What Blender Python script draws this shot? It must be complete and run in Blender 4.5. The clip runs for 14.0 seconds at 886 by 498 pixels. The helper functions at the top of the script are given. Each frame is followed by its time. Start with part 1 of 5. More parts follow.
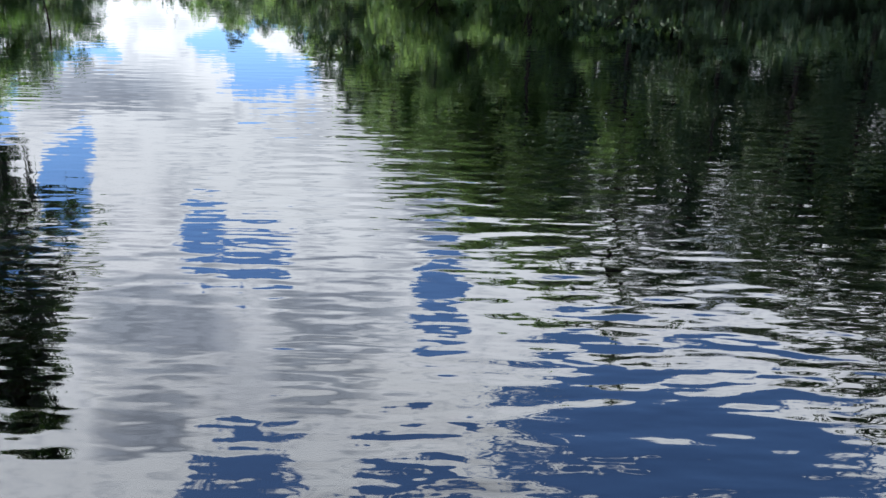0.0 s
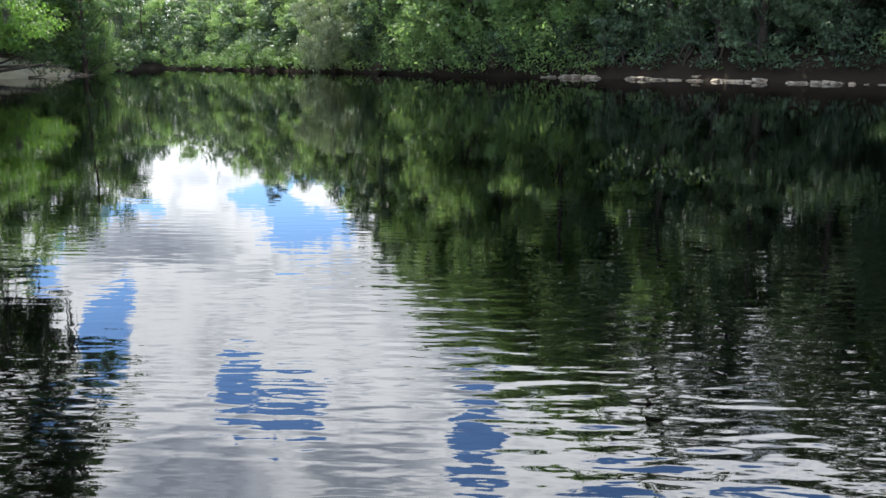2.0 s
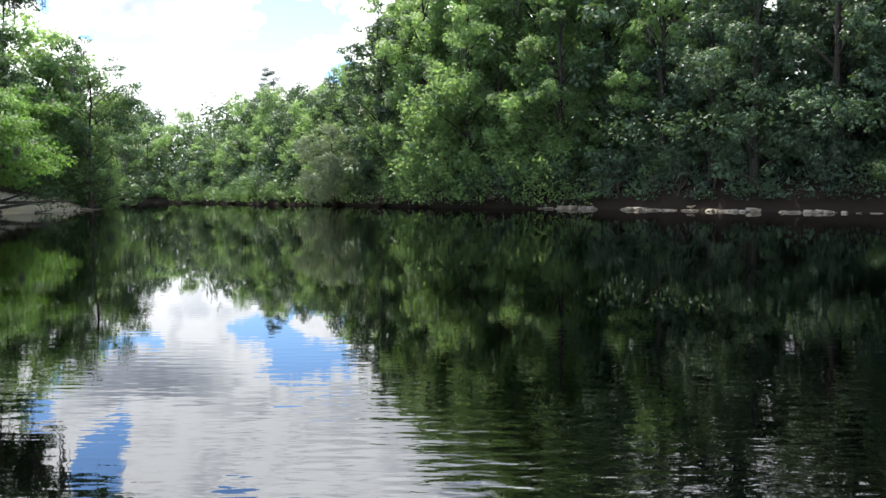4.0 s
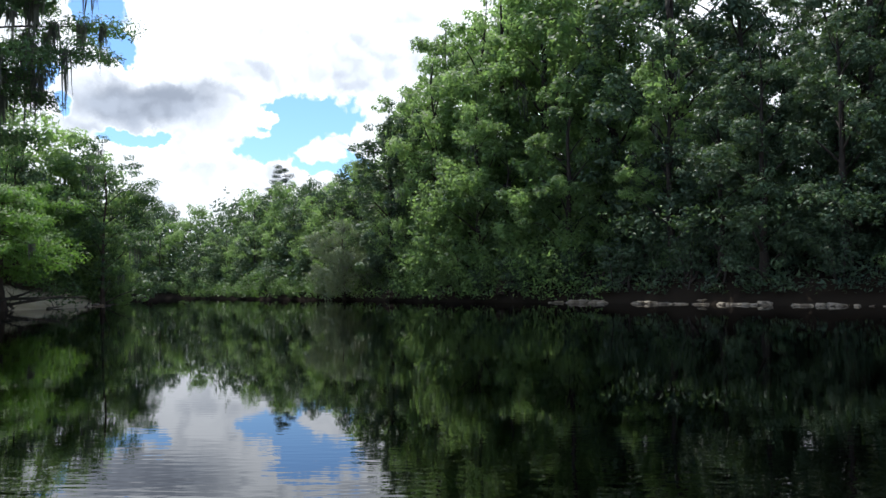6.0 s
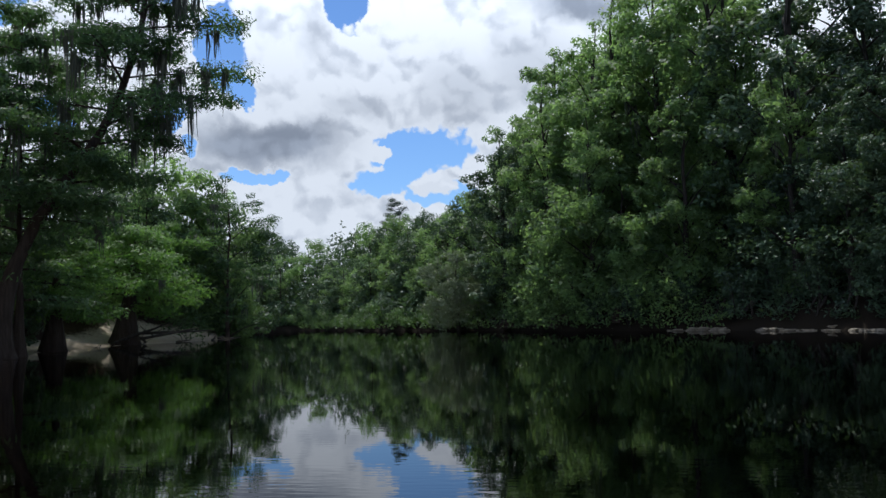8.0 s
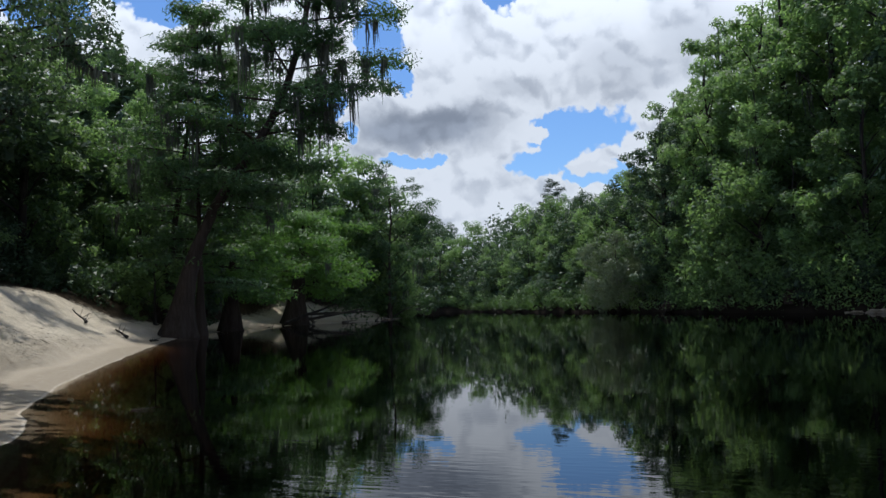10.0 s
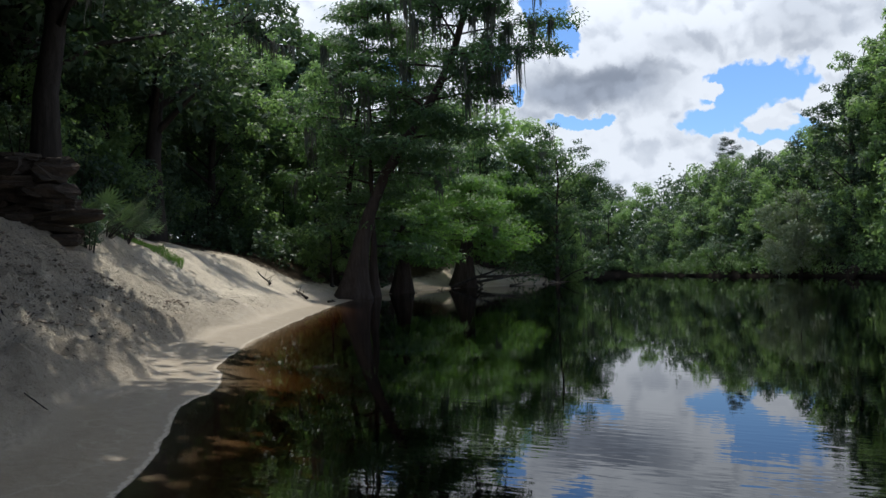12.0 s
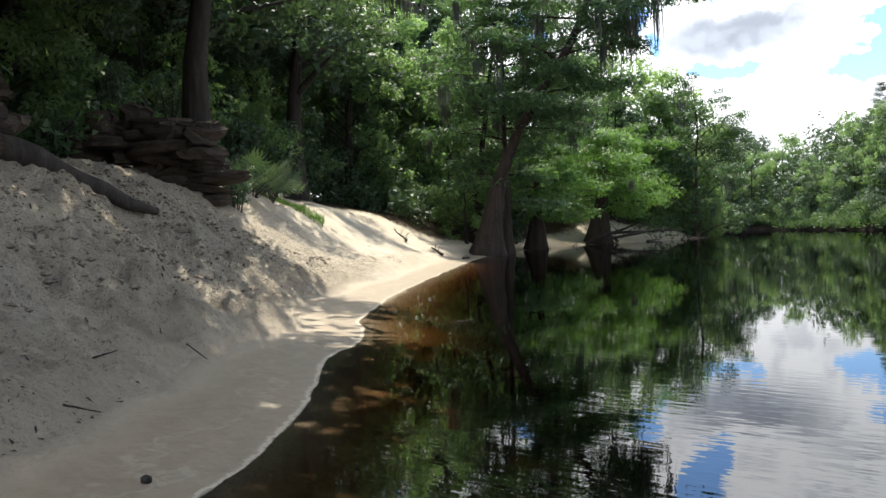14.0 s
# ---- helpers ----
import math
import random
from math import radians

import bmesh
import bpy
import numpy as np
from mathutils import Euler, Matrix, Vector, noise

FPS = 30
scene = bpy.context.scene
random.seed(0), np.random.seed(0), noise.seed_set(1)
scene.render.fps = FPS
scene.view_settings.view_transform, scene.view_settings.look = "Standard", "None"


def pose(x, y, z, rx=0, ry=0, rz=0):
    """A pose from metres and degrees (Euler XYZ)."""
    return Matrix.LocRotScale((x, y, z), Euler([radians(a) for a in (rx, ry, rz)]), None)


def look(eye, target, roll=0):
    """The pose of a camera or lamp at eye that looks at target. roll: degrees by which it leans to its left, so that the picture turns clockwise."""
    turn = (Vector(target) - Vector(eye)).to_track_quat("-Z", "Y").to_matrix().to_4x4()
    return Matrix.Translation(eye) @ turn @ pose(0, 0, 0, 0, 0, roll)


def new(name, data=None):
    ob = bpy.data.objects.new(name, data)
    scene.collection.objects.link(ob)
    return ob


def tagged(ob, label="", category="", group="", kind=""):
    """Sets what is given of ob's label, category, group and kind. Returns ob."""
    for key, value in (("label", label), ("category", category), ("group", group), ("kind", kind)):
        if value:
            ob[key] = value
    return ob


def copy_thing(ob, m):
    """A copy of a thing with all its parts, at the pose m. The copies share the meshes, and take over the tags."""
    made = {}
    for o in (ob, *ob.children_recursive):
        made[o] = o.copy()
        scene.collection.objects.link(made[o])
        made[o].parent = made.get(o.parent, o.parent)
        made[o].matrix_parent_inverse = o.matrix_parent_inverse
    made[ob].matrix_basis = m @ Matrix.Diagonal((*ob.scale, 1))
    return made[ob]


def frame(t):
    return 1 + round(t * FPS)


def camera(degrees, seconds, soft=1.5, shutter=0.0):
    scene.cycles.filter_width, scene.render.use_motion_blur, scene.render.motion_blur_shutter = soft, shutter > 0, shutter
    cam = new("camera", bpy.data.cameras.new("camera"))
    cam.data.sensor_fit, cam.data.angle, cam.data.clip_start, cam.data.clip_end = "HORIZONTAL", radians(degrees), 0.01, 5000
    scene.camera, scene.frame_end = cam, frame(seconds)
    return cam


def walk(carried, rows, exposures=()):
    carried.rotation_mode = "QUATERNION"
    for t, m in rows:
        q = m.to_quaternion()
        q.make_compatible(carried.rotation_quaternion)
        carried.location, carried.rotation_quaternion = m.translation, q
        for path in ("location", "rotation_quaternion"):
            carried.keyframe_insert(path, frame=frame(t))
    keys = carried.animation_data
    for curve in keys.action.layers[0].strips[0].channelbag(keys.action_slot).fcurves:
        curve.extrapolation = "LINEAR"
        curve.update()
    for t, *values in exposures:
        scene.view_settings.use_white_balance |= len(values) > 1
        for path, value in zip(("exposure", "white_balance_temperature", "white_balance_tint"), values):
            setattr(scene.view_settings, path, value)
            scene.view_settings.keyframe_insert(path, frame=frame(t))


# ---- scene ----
cam = camera(53.0, 14.0)

PATH = [
    (0.0, pose(0.02, 0.130, 1.60, 68.23, -1.00, -0.28)),
    (0.5, pose(0.02, 0.129, 1.60, 70.82, -0.75, 0.50)),
    (1.0, pose(0.02, 0.129, 1.60, 73.28, -0.40, 1.00)),
    (1.5, pose(0.02, 0.128, 1.60, 75.68, -0.11, 1.22)),
    (2.0, pose(0.02, 0.128, 1.60, 77.78, 0.12, 1.70)),
    (2.5, pose(0.02, 0.127, 1.60, 79.88, 0.39, 2.00)),
    (3.0, pose(0.02, 0.126, 1.60, 82.09, 0.63, 1.64)),
    (3.5, pose(0.02, 0.126, 1.60, 84.24, 0.66, 1.53)),
    (4.0, pose(0.02, 0.125, 1.60, 86.16, 0.55, 1.64)),
    (6.5, pose(0.02, 0.122, 1.60, 93.23, 1.10, 2.85)),
    (7.0, pose(0.02, 0.121, 1.60, 93.88, 1.31, 4.99)),
    (7.5, pose(0.02, 0.121, 1.60, 94.14, 1.47, 7.29)),
    (8.0, pose(0.02, 0.120, 1.60, 94.33, 1.58, 9.63)),
    (10.5, pose(0.02, 0.085, 1.60, 93.02, 1.48, 22.36)),
    (11.0, pose(0.01, 0.064, 1.60, 92.62, 1.32, 24.91)),
    (11.5, pose(0.01, 0.043, 1.60, 92.08, 1.30, 27.70)),
    (12.0, pose(0.00, 0.021, 1.60, 91.33, 1.49, 30.53)),
    (12.5, pose(0.00, 0.000, 1.60, 90.65, 1.66, 32.88)),
    (13.0, pose(0.00, -0.023, 1.60, 90.00, 1.72, 35.06)),
    (13.5, pose(0.00, -0.047, 1.60, 89.37, 1.83, 37.19)),
    (14.0, pose(0.00, -0.070, 1.60, 88.78, 1.91, 39.10)),
]
EXPOSURES = [(0.0, 1.6, 5900, 10), (1.5, 1.58, 6050, 10), (3.0, 1.53, 6200, 10), (4.2, 1.33, 6150, 10), (6.3, 0.24, 5850, 10), (8.0, -0.34, 5650, 10),
             (11.0, -0.38, 5700, 10), (12.5, 0.06, 5850, 10), (13.4, 0.62, 5900, 10), (14.0, 0.93, 6250, 10)]
walk(cam, PATH, EXPOSURES)

# ---- light ----
SUN_AZ, SUN_EL = -31.0, 64.0


def node(nt, kind, **values):
    n = nt.nodes.new(kind)
    for key, value in values.items():
        if key in n.inputs:
            n.inputs[key].default_value = value
    return n


def maths(nt, op, a, b=None, c=None, clamp=False):
    n = nt.nodes.new("ShaderNodeMath")
    n.operation, n.use_clamp = op, clamp
    for i, v in enumerate((a, b, c)):
        if v is None:
            continue
        if isinstance(v, (int, float)):
            n.inputs[i].default_value = v
        else:
            nt.links.new(v, n.inputs[i])
    return n.outputs[0]


def smooth(nt, value, lo, hi, out_lo=0.0, out_hi=1.0):
    n = nt.nodes.new("ShaderNodeMapRange")
    n.interpolation_type = "SMOOTHSTEP"
    for i, v in enumerate((lo, hi, out_lo, out_hi)):
        n.inputs[i + 1].default_value = v
    nt.links.new(value, n.inputs[0])
    return n.outputs[0]


def mixed(nt, fac, a, b):
    n = nt.nodes.new("ShaderNodeMix")
    n.data_type = "RGBA"
    for sock, v in ((n.inputs[0], fac), (n.inputs[6], a), (n.inputs[7], b)):
        if isinstance(v, (int, float)):
            sock.default_value = v
        elif isinstance(v, tuple):
            sock.default_value = (*v, 1.0) if len(v) == 3 else v
        else:
            nt.links.new(v, sock)
    return n.outputs[2]


def noise_tex(nt, vec, scale, detail=4.0, rough=0.55, dims="3D"):
    n = nt.nodes.new("ShaderNodeTexNoise")
    n.noise_dimensions = dims
    n.inputs["Scale"].default_value, n.inputs["Detail"].default_value, n.inputs["Roughness"].default_value = scale, detail, rough
    if vec is not None:
        nt.links.new(vec, n.inputs["Vector"])
    return n


# gaps of blue between the clouds: azimuth, elevation, half width, half height (degrees)
BLUE = [(-23.5, 17.4, 1.5, 2.6), (-22.4, 14.9, 0.9, 1.2), (-15.4, 20.4, 1.5, 2.2), (-10.9, 10.7, 3.4, 1.6), (-12.6, 8.6, 3.2, 1.0), (-9.0, 7.4, 2.6, 1.2),
        (-21.4, 9.2, 2.0, 0.35), (-26.5, 12.3, 1.0, 0.9), (-25.2, 10.8, 0.5, 0.7), (-12.4, 22.1, 2.6, 1.3), (-26.5, 20.8, 1.6, 1.6), (0.5, 24.9, 1.7, 2.3),
        (13.0, 29.2, 5.5, 1.8), (19.0, 33.6, 15.0, 5.4), (-14.5, 35.2, 4.0, 2.6), (24.0, 30.4, 5.0, 1.7), (-2.0, 37.0, 5.0, 2.2),
        (-37.5, 19.5, 3.2, 2.0), (-44.0, 17.5, 2.5, 1.6), (-34.0, 12.0, 2.0, 1.2), (-6.0, 42.0, 9.0, 3.0), (20.0, 43.0, 14.0, 5.0)]
# small heads of cloud standing in the gaps
HEADS = [(-9.6, 8.3, 1.25, 1.0), (-13.6, 10.6, 1.1, 0.4), (-9.6, 6.2, 2.2, 0.5)]
# grey undersides of the clouds
GREY = [(-20.6, 11.2, 5.0, 1.75), (-7.0, 25.6, 6.0, 2.2), (-19.0, 25.5, 6.0, 3.2), (19.5, 22.0, 2.8, 2.6), (2.0, 20.0, 6.0, 2.2), (-9.0, 30.0, 5.0, 2.0), (-20.0, 31.0, 4.0, 2.0)]
# thinner grey veils over bright cloud
VEIL = [(-17.4, 17.7, 1.1, 1.5), (-8.0, 14.4, 2.6, 2.4), (-14.8, 13.4, 2.2, 0.8), (-3.4, 15.8, 3.4, 2.4), (-24.0, 9.6, 2.0, 0.9), (-13.5, 30.0, 6.0, 4.0)]

world = bpy.data.worlds.new("sky")
scene.world = world
world.use_nodes = True
wn = world.node_tree
wn.nodes.clear()
sky = wn.nodes.new("ShaderNodeTexSky")
sky.sky_type, sky.sun_disc = "NISHITA", False
sky.sun_elevation, sky.sun_rotation = radians(SUN_EL), radians(SUN_AZ)
sky.dust_density, sky.ozone_density = 0.2, 1.6
coord = wn.nodes.new("ShaderNodeTexCoord").outputs["Generated"]
sep = wn.nodes.new("ShaderNodeSeparateXYZ")
wn.links.new(coord, sep.inputs[0])
az = maths(wn, "MULTIPLY", maths(wn, "ARCTAN2", sep.outputs[0], sep.outputs[1]), 57.29578)
el = maths(wn, "MULTIPLY", maths(wn, "ARCSINE", sep.outputs[2]), 57.29578)
warp_a = noise_tex(wn, coord, 11.0, 3.0, 0.5)
warp_b = noise_tex(wn, coord, 42.0, 5.0, 0.6)


def add3(a, b):
    n = wn.nodes.new("ShaderNodeVectorMath")
    n.operation = "ADD"
    for i, v in enumerate((a, b)):
        if isinstance(v, tuple):
            n.inputs[i].default_value = v
        else:
            wn.links.new(v, n.inputs[i])
    return n.outputs[0]


def centred(sock, k):
    n = wn.nodes.new("ShaderNodeVectorMath")
    n.operation = "MULTIPLY_ADD"
    wn.links.new(sock, n.inputs[0])
    n.inputs[1].default_value, n.inputs[2].default_value = (k, k, 0), (-k / 2, -k / 2, 0)
    return n.outputs[0]


def puffs(vec, scale, softness=0.35):
    """Distance from the middle of rounded cloud heads."""
    n = wn.nodes.new("ShaderNodeTexVoronoi")
    n.voronoi_dimensions, n.feature = "2D", "SMOOTH_F1"
    n.inputs["Scale"].default_value, n.inputs["Smoothness"].default_value = scale, softness
    wn.links.new(vec, n.inputs["Vector"])
    return n.outputs["Distance"]


flat = wn.nodes.new("ShaderNodeCombineXYZ")
wn.links.new(az, flat.inputs[0]), wn.links.new(el, flat.inputs[1])
warped = add3(add3(flat.outputs[0], centred(warp_a.outputs["Color"], 2.6)), centred(warp_b.outputs["Color"], 1.5))


def nearest(ellipses):
    """The least distance to a set of ellipses, 1 on their rims."""
    least = None
    for a, e, ra, re in ellipses:
        n = wn.nodes.new("ShaderNodeVectorMath")
        n.operation = "MULTIPLY_ADD"
        wn.links.new(warped, n.inputs[0])
        n.inputs[1].default_value, n.inputs[2].default_value = (1 / ra, 1 / re, 0), (-a / ra, -e / re, 0)
        m = wn.nodes.new("ShaderNodeVectorMath")
        m.operation = "LENGTH"
        wn.links.new(n.outputs[0], m.inputs[0])
        least = m.outputs["Value"] if least is None else maths(wn, "MINIMUM", least, m.outputs["Value"])
    return least


blue_d = nearest(BLUE)
grey_d = nearest(GREY)
veil_d = nearest(VEIL)
head_d = nearest(HEADS)
broad = noise_tex(wn, coord, 3.2, 6.0, 0.6)
# rounded heads of two sizes along the rims
mid_head, small_head = puffs(warped, 0.85), puffs(warped, 2.1)
lobes = maths(wn, "ADD", maths(wn, "MULTIPLY", mid_head, 0.5), maths(wn, "MULTIPLY", small_head, 0.28))
# away from the river's reach the clouds are scattered by chance
side = maths(wn, "ABSOLUTE", maths(wn, "ADD", az, 6.0))
away = maths(wn, "MAXIMUM", smooth(wn, side, 38.0, 60.0), smooth(wn, el, 42.0, 60.0))
chance = smooth(wn, broad.outputs["Fac"], 0.46, 0.555)
edge_d = maths(wn, "ADD", blue_d, maths(wn, "MULTIPLY", maths(wn, "SUBTRACT", 0.36, lobes), 0.75))
cover = smooth(wn, edge_d, 0.90, 1.10)
cover = maths(wn, "MAXIMUM", cover, smooth(wn, maths(wn, "ADD", head_d, lobes), 1.48, 1.22))
cover = maths(wn, "ADD", maths(wn, "MULTIPLY", cover, maths(wn, "SUBTRACT", 1.0, away)), maths(wn, "MULTIPLY", chance, away))
soft = noise_tex(wn, warped, 0.22, 2.5, 0.5)
billow = noise_tex(wn, warped, 0.8, 6.0, 0.60)


def upper(scale, step):
    return maths(wn, "SUBTRACT", puffs(add3(warped, (step * 0.3, step, 0.0)), scale), puffs(add3(warped, (-step * 0.3, -step, 0.0)), scale))


# the clouds' own shading: bright heads with soft folds, grey undersides, silver rims beside the blue
belly = smooth(wn, maths(wn, "ADD", grey_d, maths(wn, "MULTIPLY", maths(wn, "SUBTRACT", soft.outputs["Fac"], 0.5), 0.5)), 1.30, 0.45)
belly = maths(wn, "MAXIMUM", belly, smooth(wn, maths(wn, "ADD", veil_d, maths(wn, "MULTIPLY", maths(wn, "SUBTRACT", soft.outputs["Fac"], 0.5), 0.7)), 1.5, 0.2, 0.0, 0.42))
folds = maths(wn, "ADD", maths(wn, "MULTIPLY", upper(0.33, 0.5), 0.9), maths(wn, "MULTIPLY", upper(0.85, 0.25), 0.55))
folds = maths(wn, "ADD", maths(wn, "ADD", folds, 0.5), maths(wn, "MULTIPLY", maths(wn, "SUBTRACT", billow.outputs["Fac"], 0.5), 0.7))
rim = smooth(wn, edge_d, 1.5, 1.05)
bright = maths(wn, "MAXIMUM", smooth(wn, folds, -0.12, 0.62), maths(wn, "MULTIPLY", rim, 0.8))
lit = mixed(wn, bright, (6.5, 6.7, 7.0), (9.8, 9.8, 9.7))
cloud = mixed(wn, maths(wn, "MULTIPLY", belly, maths(wn, "SUBTRACT", 1.0, maths(wn, "MULTIPLY", rim, 0.5))), lit, mixed(wn, smooth(wn, folds, 0.15, 0.85), (3.2, 3.45, 3.9), (4.5, 4.8, 5.3)))
tint = wn.nodes.new("ShaderNodeVectorMath")
tint.operation = "MULTIPLY"
wn.links.new(sky.outputs[0], tint.inputs[0])
tint.inputs[1].default_value = (0.98, 1.16, 1.40)
high = wn.nodes.new("ShaderNodeVectorMath")
high.operation = "SCALE"
wn.links.new(cloud, high.inputs[0])
wn.links.new(maths(wn, "MULTIPLY", smooth(wn, el, 12.0, 28.0, 1.0, 1.9), smooth(wn, el, 36.0, 46.0, 1.0, 0.6)), high.inputs["Scale"])
final = mixed(wn, cover, tint.outputs[0], high.outputs[0])
back = wn.nodes.new("ShaderNodeBackground")
back.inputs["Strength"].default_value = 0.1
wn.links.new(final, back.inputs["Color"])
wn.links.new(back.outputs[0], wn.nodes.new("ShaderNodeOutputWorld").inputs["Surface"])

sun = new("sun", bpy.data.lights.new("sun", "SUN"))
sun.data.energy, sun.data.angle, sun.data.color = 5.0, radians(0.53), (1.0, 0.91, 0.76)
sa, se = radians(SUN_AZ), radians(SUN_EL)
sun.matrix_world = look((0, 0, 60), Vector((0, 0, 60)) - Vector((math.sin(sa) * math.cos(se), math.cos(sa) * math.cos(se), math.sin(se))))


# ---- materials ----
def material(name):
    m = bpy.data.materials.new(name)
    m.use_nodes = True
    m.node_tree.nodes.clear()
    return m, m.node_tree


def finish(nt, shader):
    nt.links.new(shader, nt.nodes.new("ShaderNodeOutputMaterial").inputs["Surface"])


def obj_coord(nt):
    return nt.nodes.new("ShaderNodeTexCoord").outputs["Object"]


def world_coord(nt):
    return nt.nodes.new("ShaderNodeNewGeometry").outputs["Position"]


def bumped(nt, height, distance, strength=1.0):
    b = nt.nodes.new("ShaderNodeBump")
    b.inputs["Distance"].default_value, b.inputs["Strength"].default_value = distance, strength
    nt.links.new(height, b.inputs["Height"])
    return b.outputs[0]


def leaf_material(name, dark, bright, through_colour, gloss=0.35, share=0.30):
    m, nt = material(name)
    isl = nt.nodes.new("ShaderNodeNewGeometry").outputs["Random Per Island"]
    tree = nt.nodes.new("ShaderNodeObjectInfo").outputs["Random"]
    patch = noise_tex(nt, obj_coord(nt), 0.45, 2.0)
    f = maths(nt, "ADD", maths(nt, "MULTIPLY", isl, 0.18), maths(nt, "MULTIPLY", tree, 0.6))
    f = maths(nt, "ADD", f, smooth(nt, patch.outputs["Fac"], 0.35, 0.65, -0.1, 0.45), clamp=True)
    col = mixed(nt, f, dark, bright)
    p = node(nt, "ShaderNodeBsdfPrincipled", Roughness=0.52)
    p.inputs["Specular IOR Level"].default_value = gloss
    nt.links.new(col, p.inputs["Base Color"])
    tr = nt.nodes.new("ShaderNodeBsdfTranslucent")
    nt.links.new(mixed(nt, f, tuple(c * 0.7 for c in through_colour), through_colour), tr.inputs["Color"])
    mx = nt.nodes.new("ShaderNodeMixShader")
    mx.inputs[0].default_value = share
    nt.links.new(p.outputs[0], mx.inputs[1]), nt.links.new(tr.outputs[0], mx.inputs[2])
    finish(nt, mx.outputs[0])
    return m


def rough_material(name, stops, scale, bump=0.02, roughness=0.9, stretch=(1, 1, 1), fine=8.0):
    """A matt, uneven surface: colours by noise at two scales, and relief."""
    m, nt = material(name)
    mp = nt.nodes.new("ShaderNodeMapping")
    mp.inputs["Scale"].default_value = stretch
    nt.links.new(obj_coord(nt), mp.inputs[0])
    big = noise_tex(nt, mp.outputs[0], scale, 5.0, 0.6)
    small = noise_tex(nt, mp.outputs[0], scale * fine, 4.0, 0.6)
    c = mixed(nt, smooth(nt, big.outputs["Fac"], 0.35, 0.65), stops[0], stops[1])
    c = mixed(nt, smooth(nt, small.outputs["Fac"], 0.45, 0.75, 0.0, 0.8), c, stops[2])
    p = node(nt, "ShaderNodeBsdfPrincipled", Roughness=roughness)
    p.inputs["Specular IOR Level"].default_value = 0.2
    nt.links.new(c, p.inputs["Base Color"])
    h = maths(nt, "ADD", big.outputs["Fac"], maths(nt, "MULTIPLY", small.outputs["Fac"], 0.4))
    nt.links.new(bumped(nt, h, bump), p.inputs["Normal"])
    finish(nt, p.outputs[0])
    return m


# dark oak leaves, whose colour also carries the shade of the woods
LEAF_OAK_SHADE = leaf_material("leaf_oak_shade", (0.028, 0.053, 0.039), (0.074, 0.122, 0.068), (0.121, 0.210, 0.053), 0.30, 0.26)
LEAF_SWEETGUM = leaf_material("leaf_sweetgum", (0.037, 0.072, 0.047), (0.119, 0.184, 0.080), (0.316, 0.500, 0.136), 0.32, 0.50)
LEAF_WILLOW = leaf_material("leaf_willow", (0.095, 0.130, 0.078), (0.175, 0.215, 0.120), (0.18, 0.24, 0.09), 0.5)
LEAF_CYPRESS = leaf_material("leaf_cypress", (0.026, 0.058, 0.033), (0.074, 0.130, 0.053), (0.140, 0.270, 0.059), 0.3, 0.36)
# brighter cypress leaves: sunlight on the low boughs, put into the colour
LEAF_CYPRESS_LIT = leaf_material("leaf_cypress_lit", (0.042, 0.090, 0.031), (0.098, 0.180, 0.050), (0.214, 0.420, 0.059), 0.25, 0.42)
LEAF_PINE = leaf_material("leaf_pine", (0.022, 0.042, 0.026), (0.042, 0.070, 0.038), (0.04, 0.08, 0.03), 0.4, 0.15)
LEAF_BUSH = leaf_material("leaf_bush", (0.032, 0.068, 0.035), (0.107, 0.170, 0.061), (0.167, 0.310, 0.059), 0.34, 0.34)
GRASS = leaf_material("grass_blade", (0.08, 0.17, 0.03), (0.15, 0.27, 0.05), (0.20, 0.36, 0.05))
MOSS = leaf_material("hanging_moss", (0.085, 0.095, 0.075), (0.150, 0.160, 0.125), (0.10, 0.11, 0.08), 0.1, 0.2)
BARK = rough_material("bark", ((0.026, 0.022, 0.019), (0.048, 0.042, 0.036), (0.011, 0.009, 0.008)), 1.6, 0.03, stretch=(3, 3, 0.5))
BARK_CYPRESS = rough_material("cypress_bark", ((0.031, 0.023, 0.018), (0.055, 0.043, 0.035), (0.013, 0.010, 0.008)), 1.8, 0.03, stretch=(4, 4, 0.3))
DEADWOOD = rough_material("dead_wood", ((0.055, 0.046, 0.038), (0.10, 0.088, 0.073), (0.026, 0.021, 0.017)), 3.0, 0.015, stretch=(0.6, 4, 4))
CLOD = rough_material("caked_sand", ((0.24, 0.20, 0.15), (0.17, 0.138, 0.103), (0.08, 0.064, 0.048)), 3.0, 0.02)
LIMESTONE = rough_material("limestone", ((0.066, 0.050, 0.039), (0.036, 0.029, 0.022), (0.013, 0.012, 0.008)), 1.6, 0.06, stretch=(1, 1, 3))
LIMESTONE_PALE = rough_material("pale_limestone", ((0.28, 0.25, 0.20), (0.17, 0.147, 0.115), (0.06, 0.05, 0.04)), 1.4, 0.05)


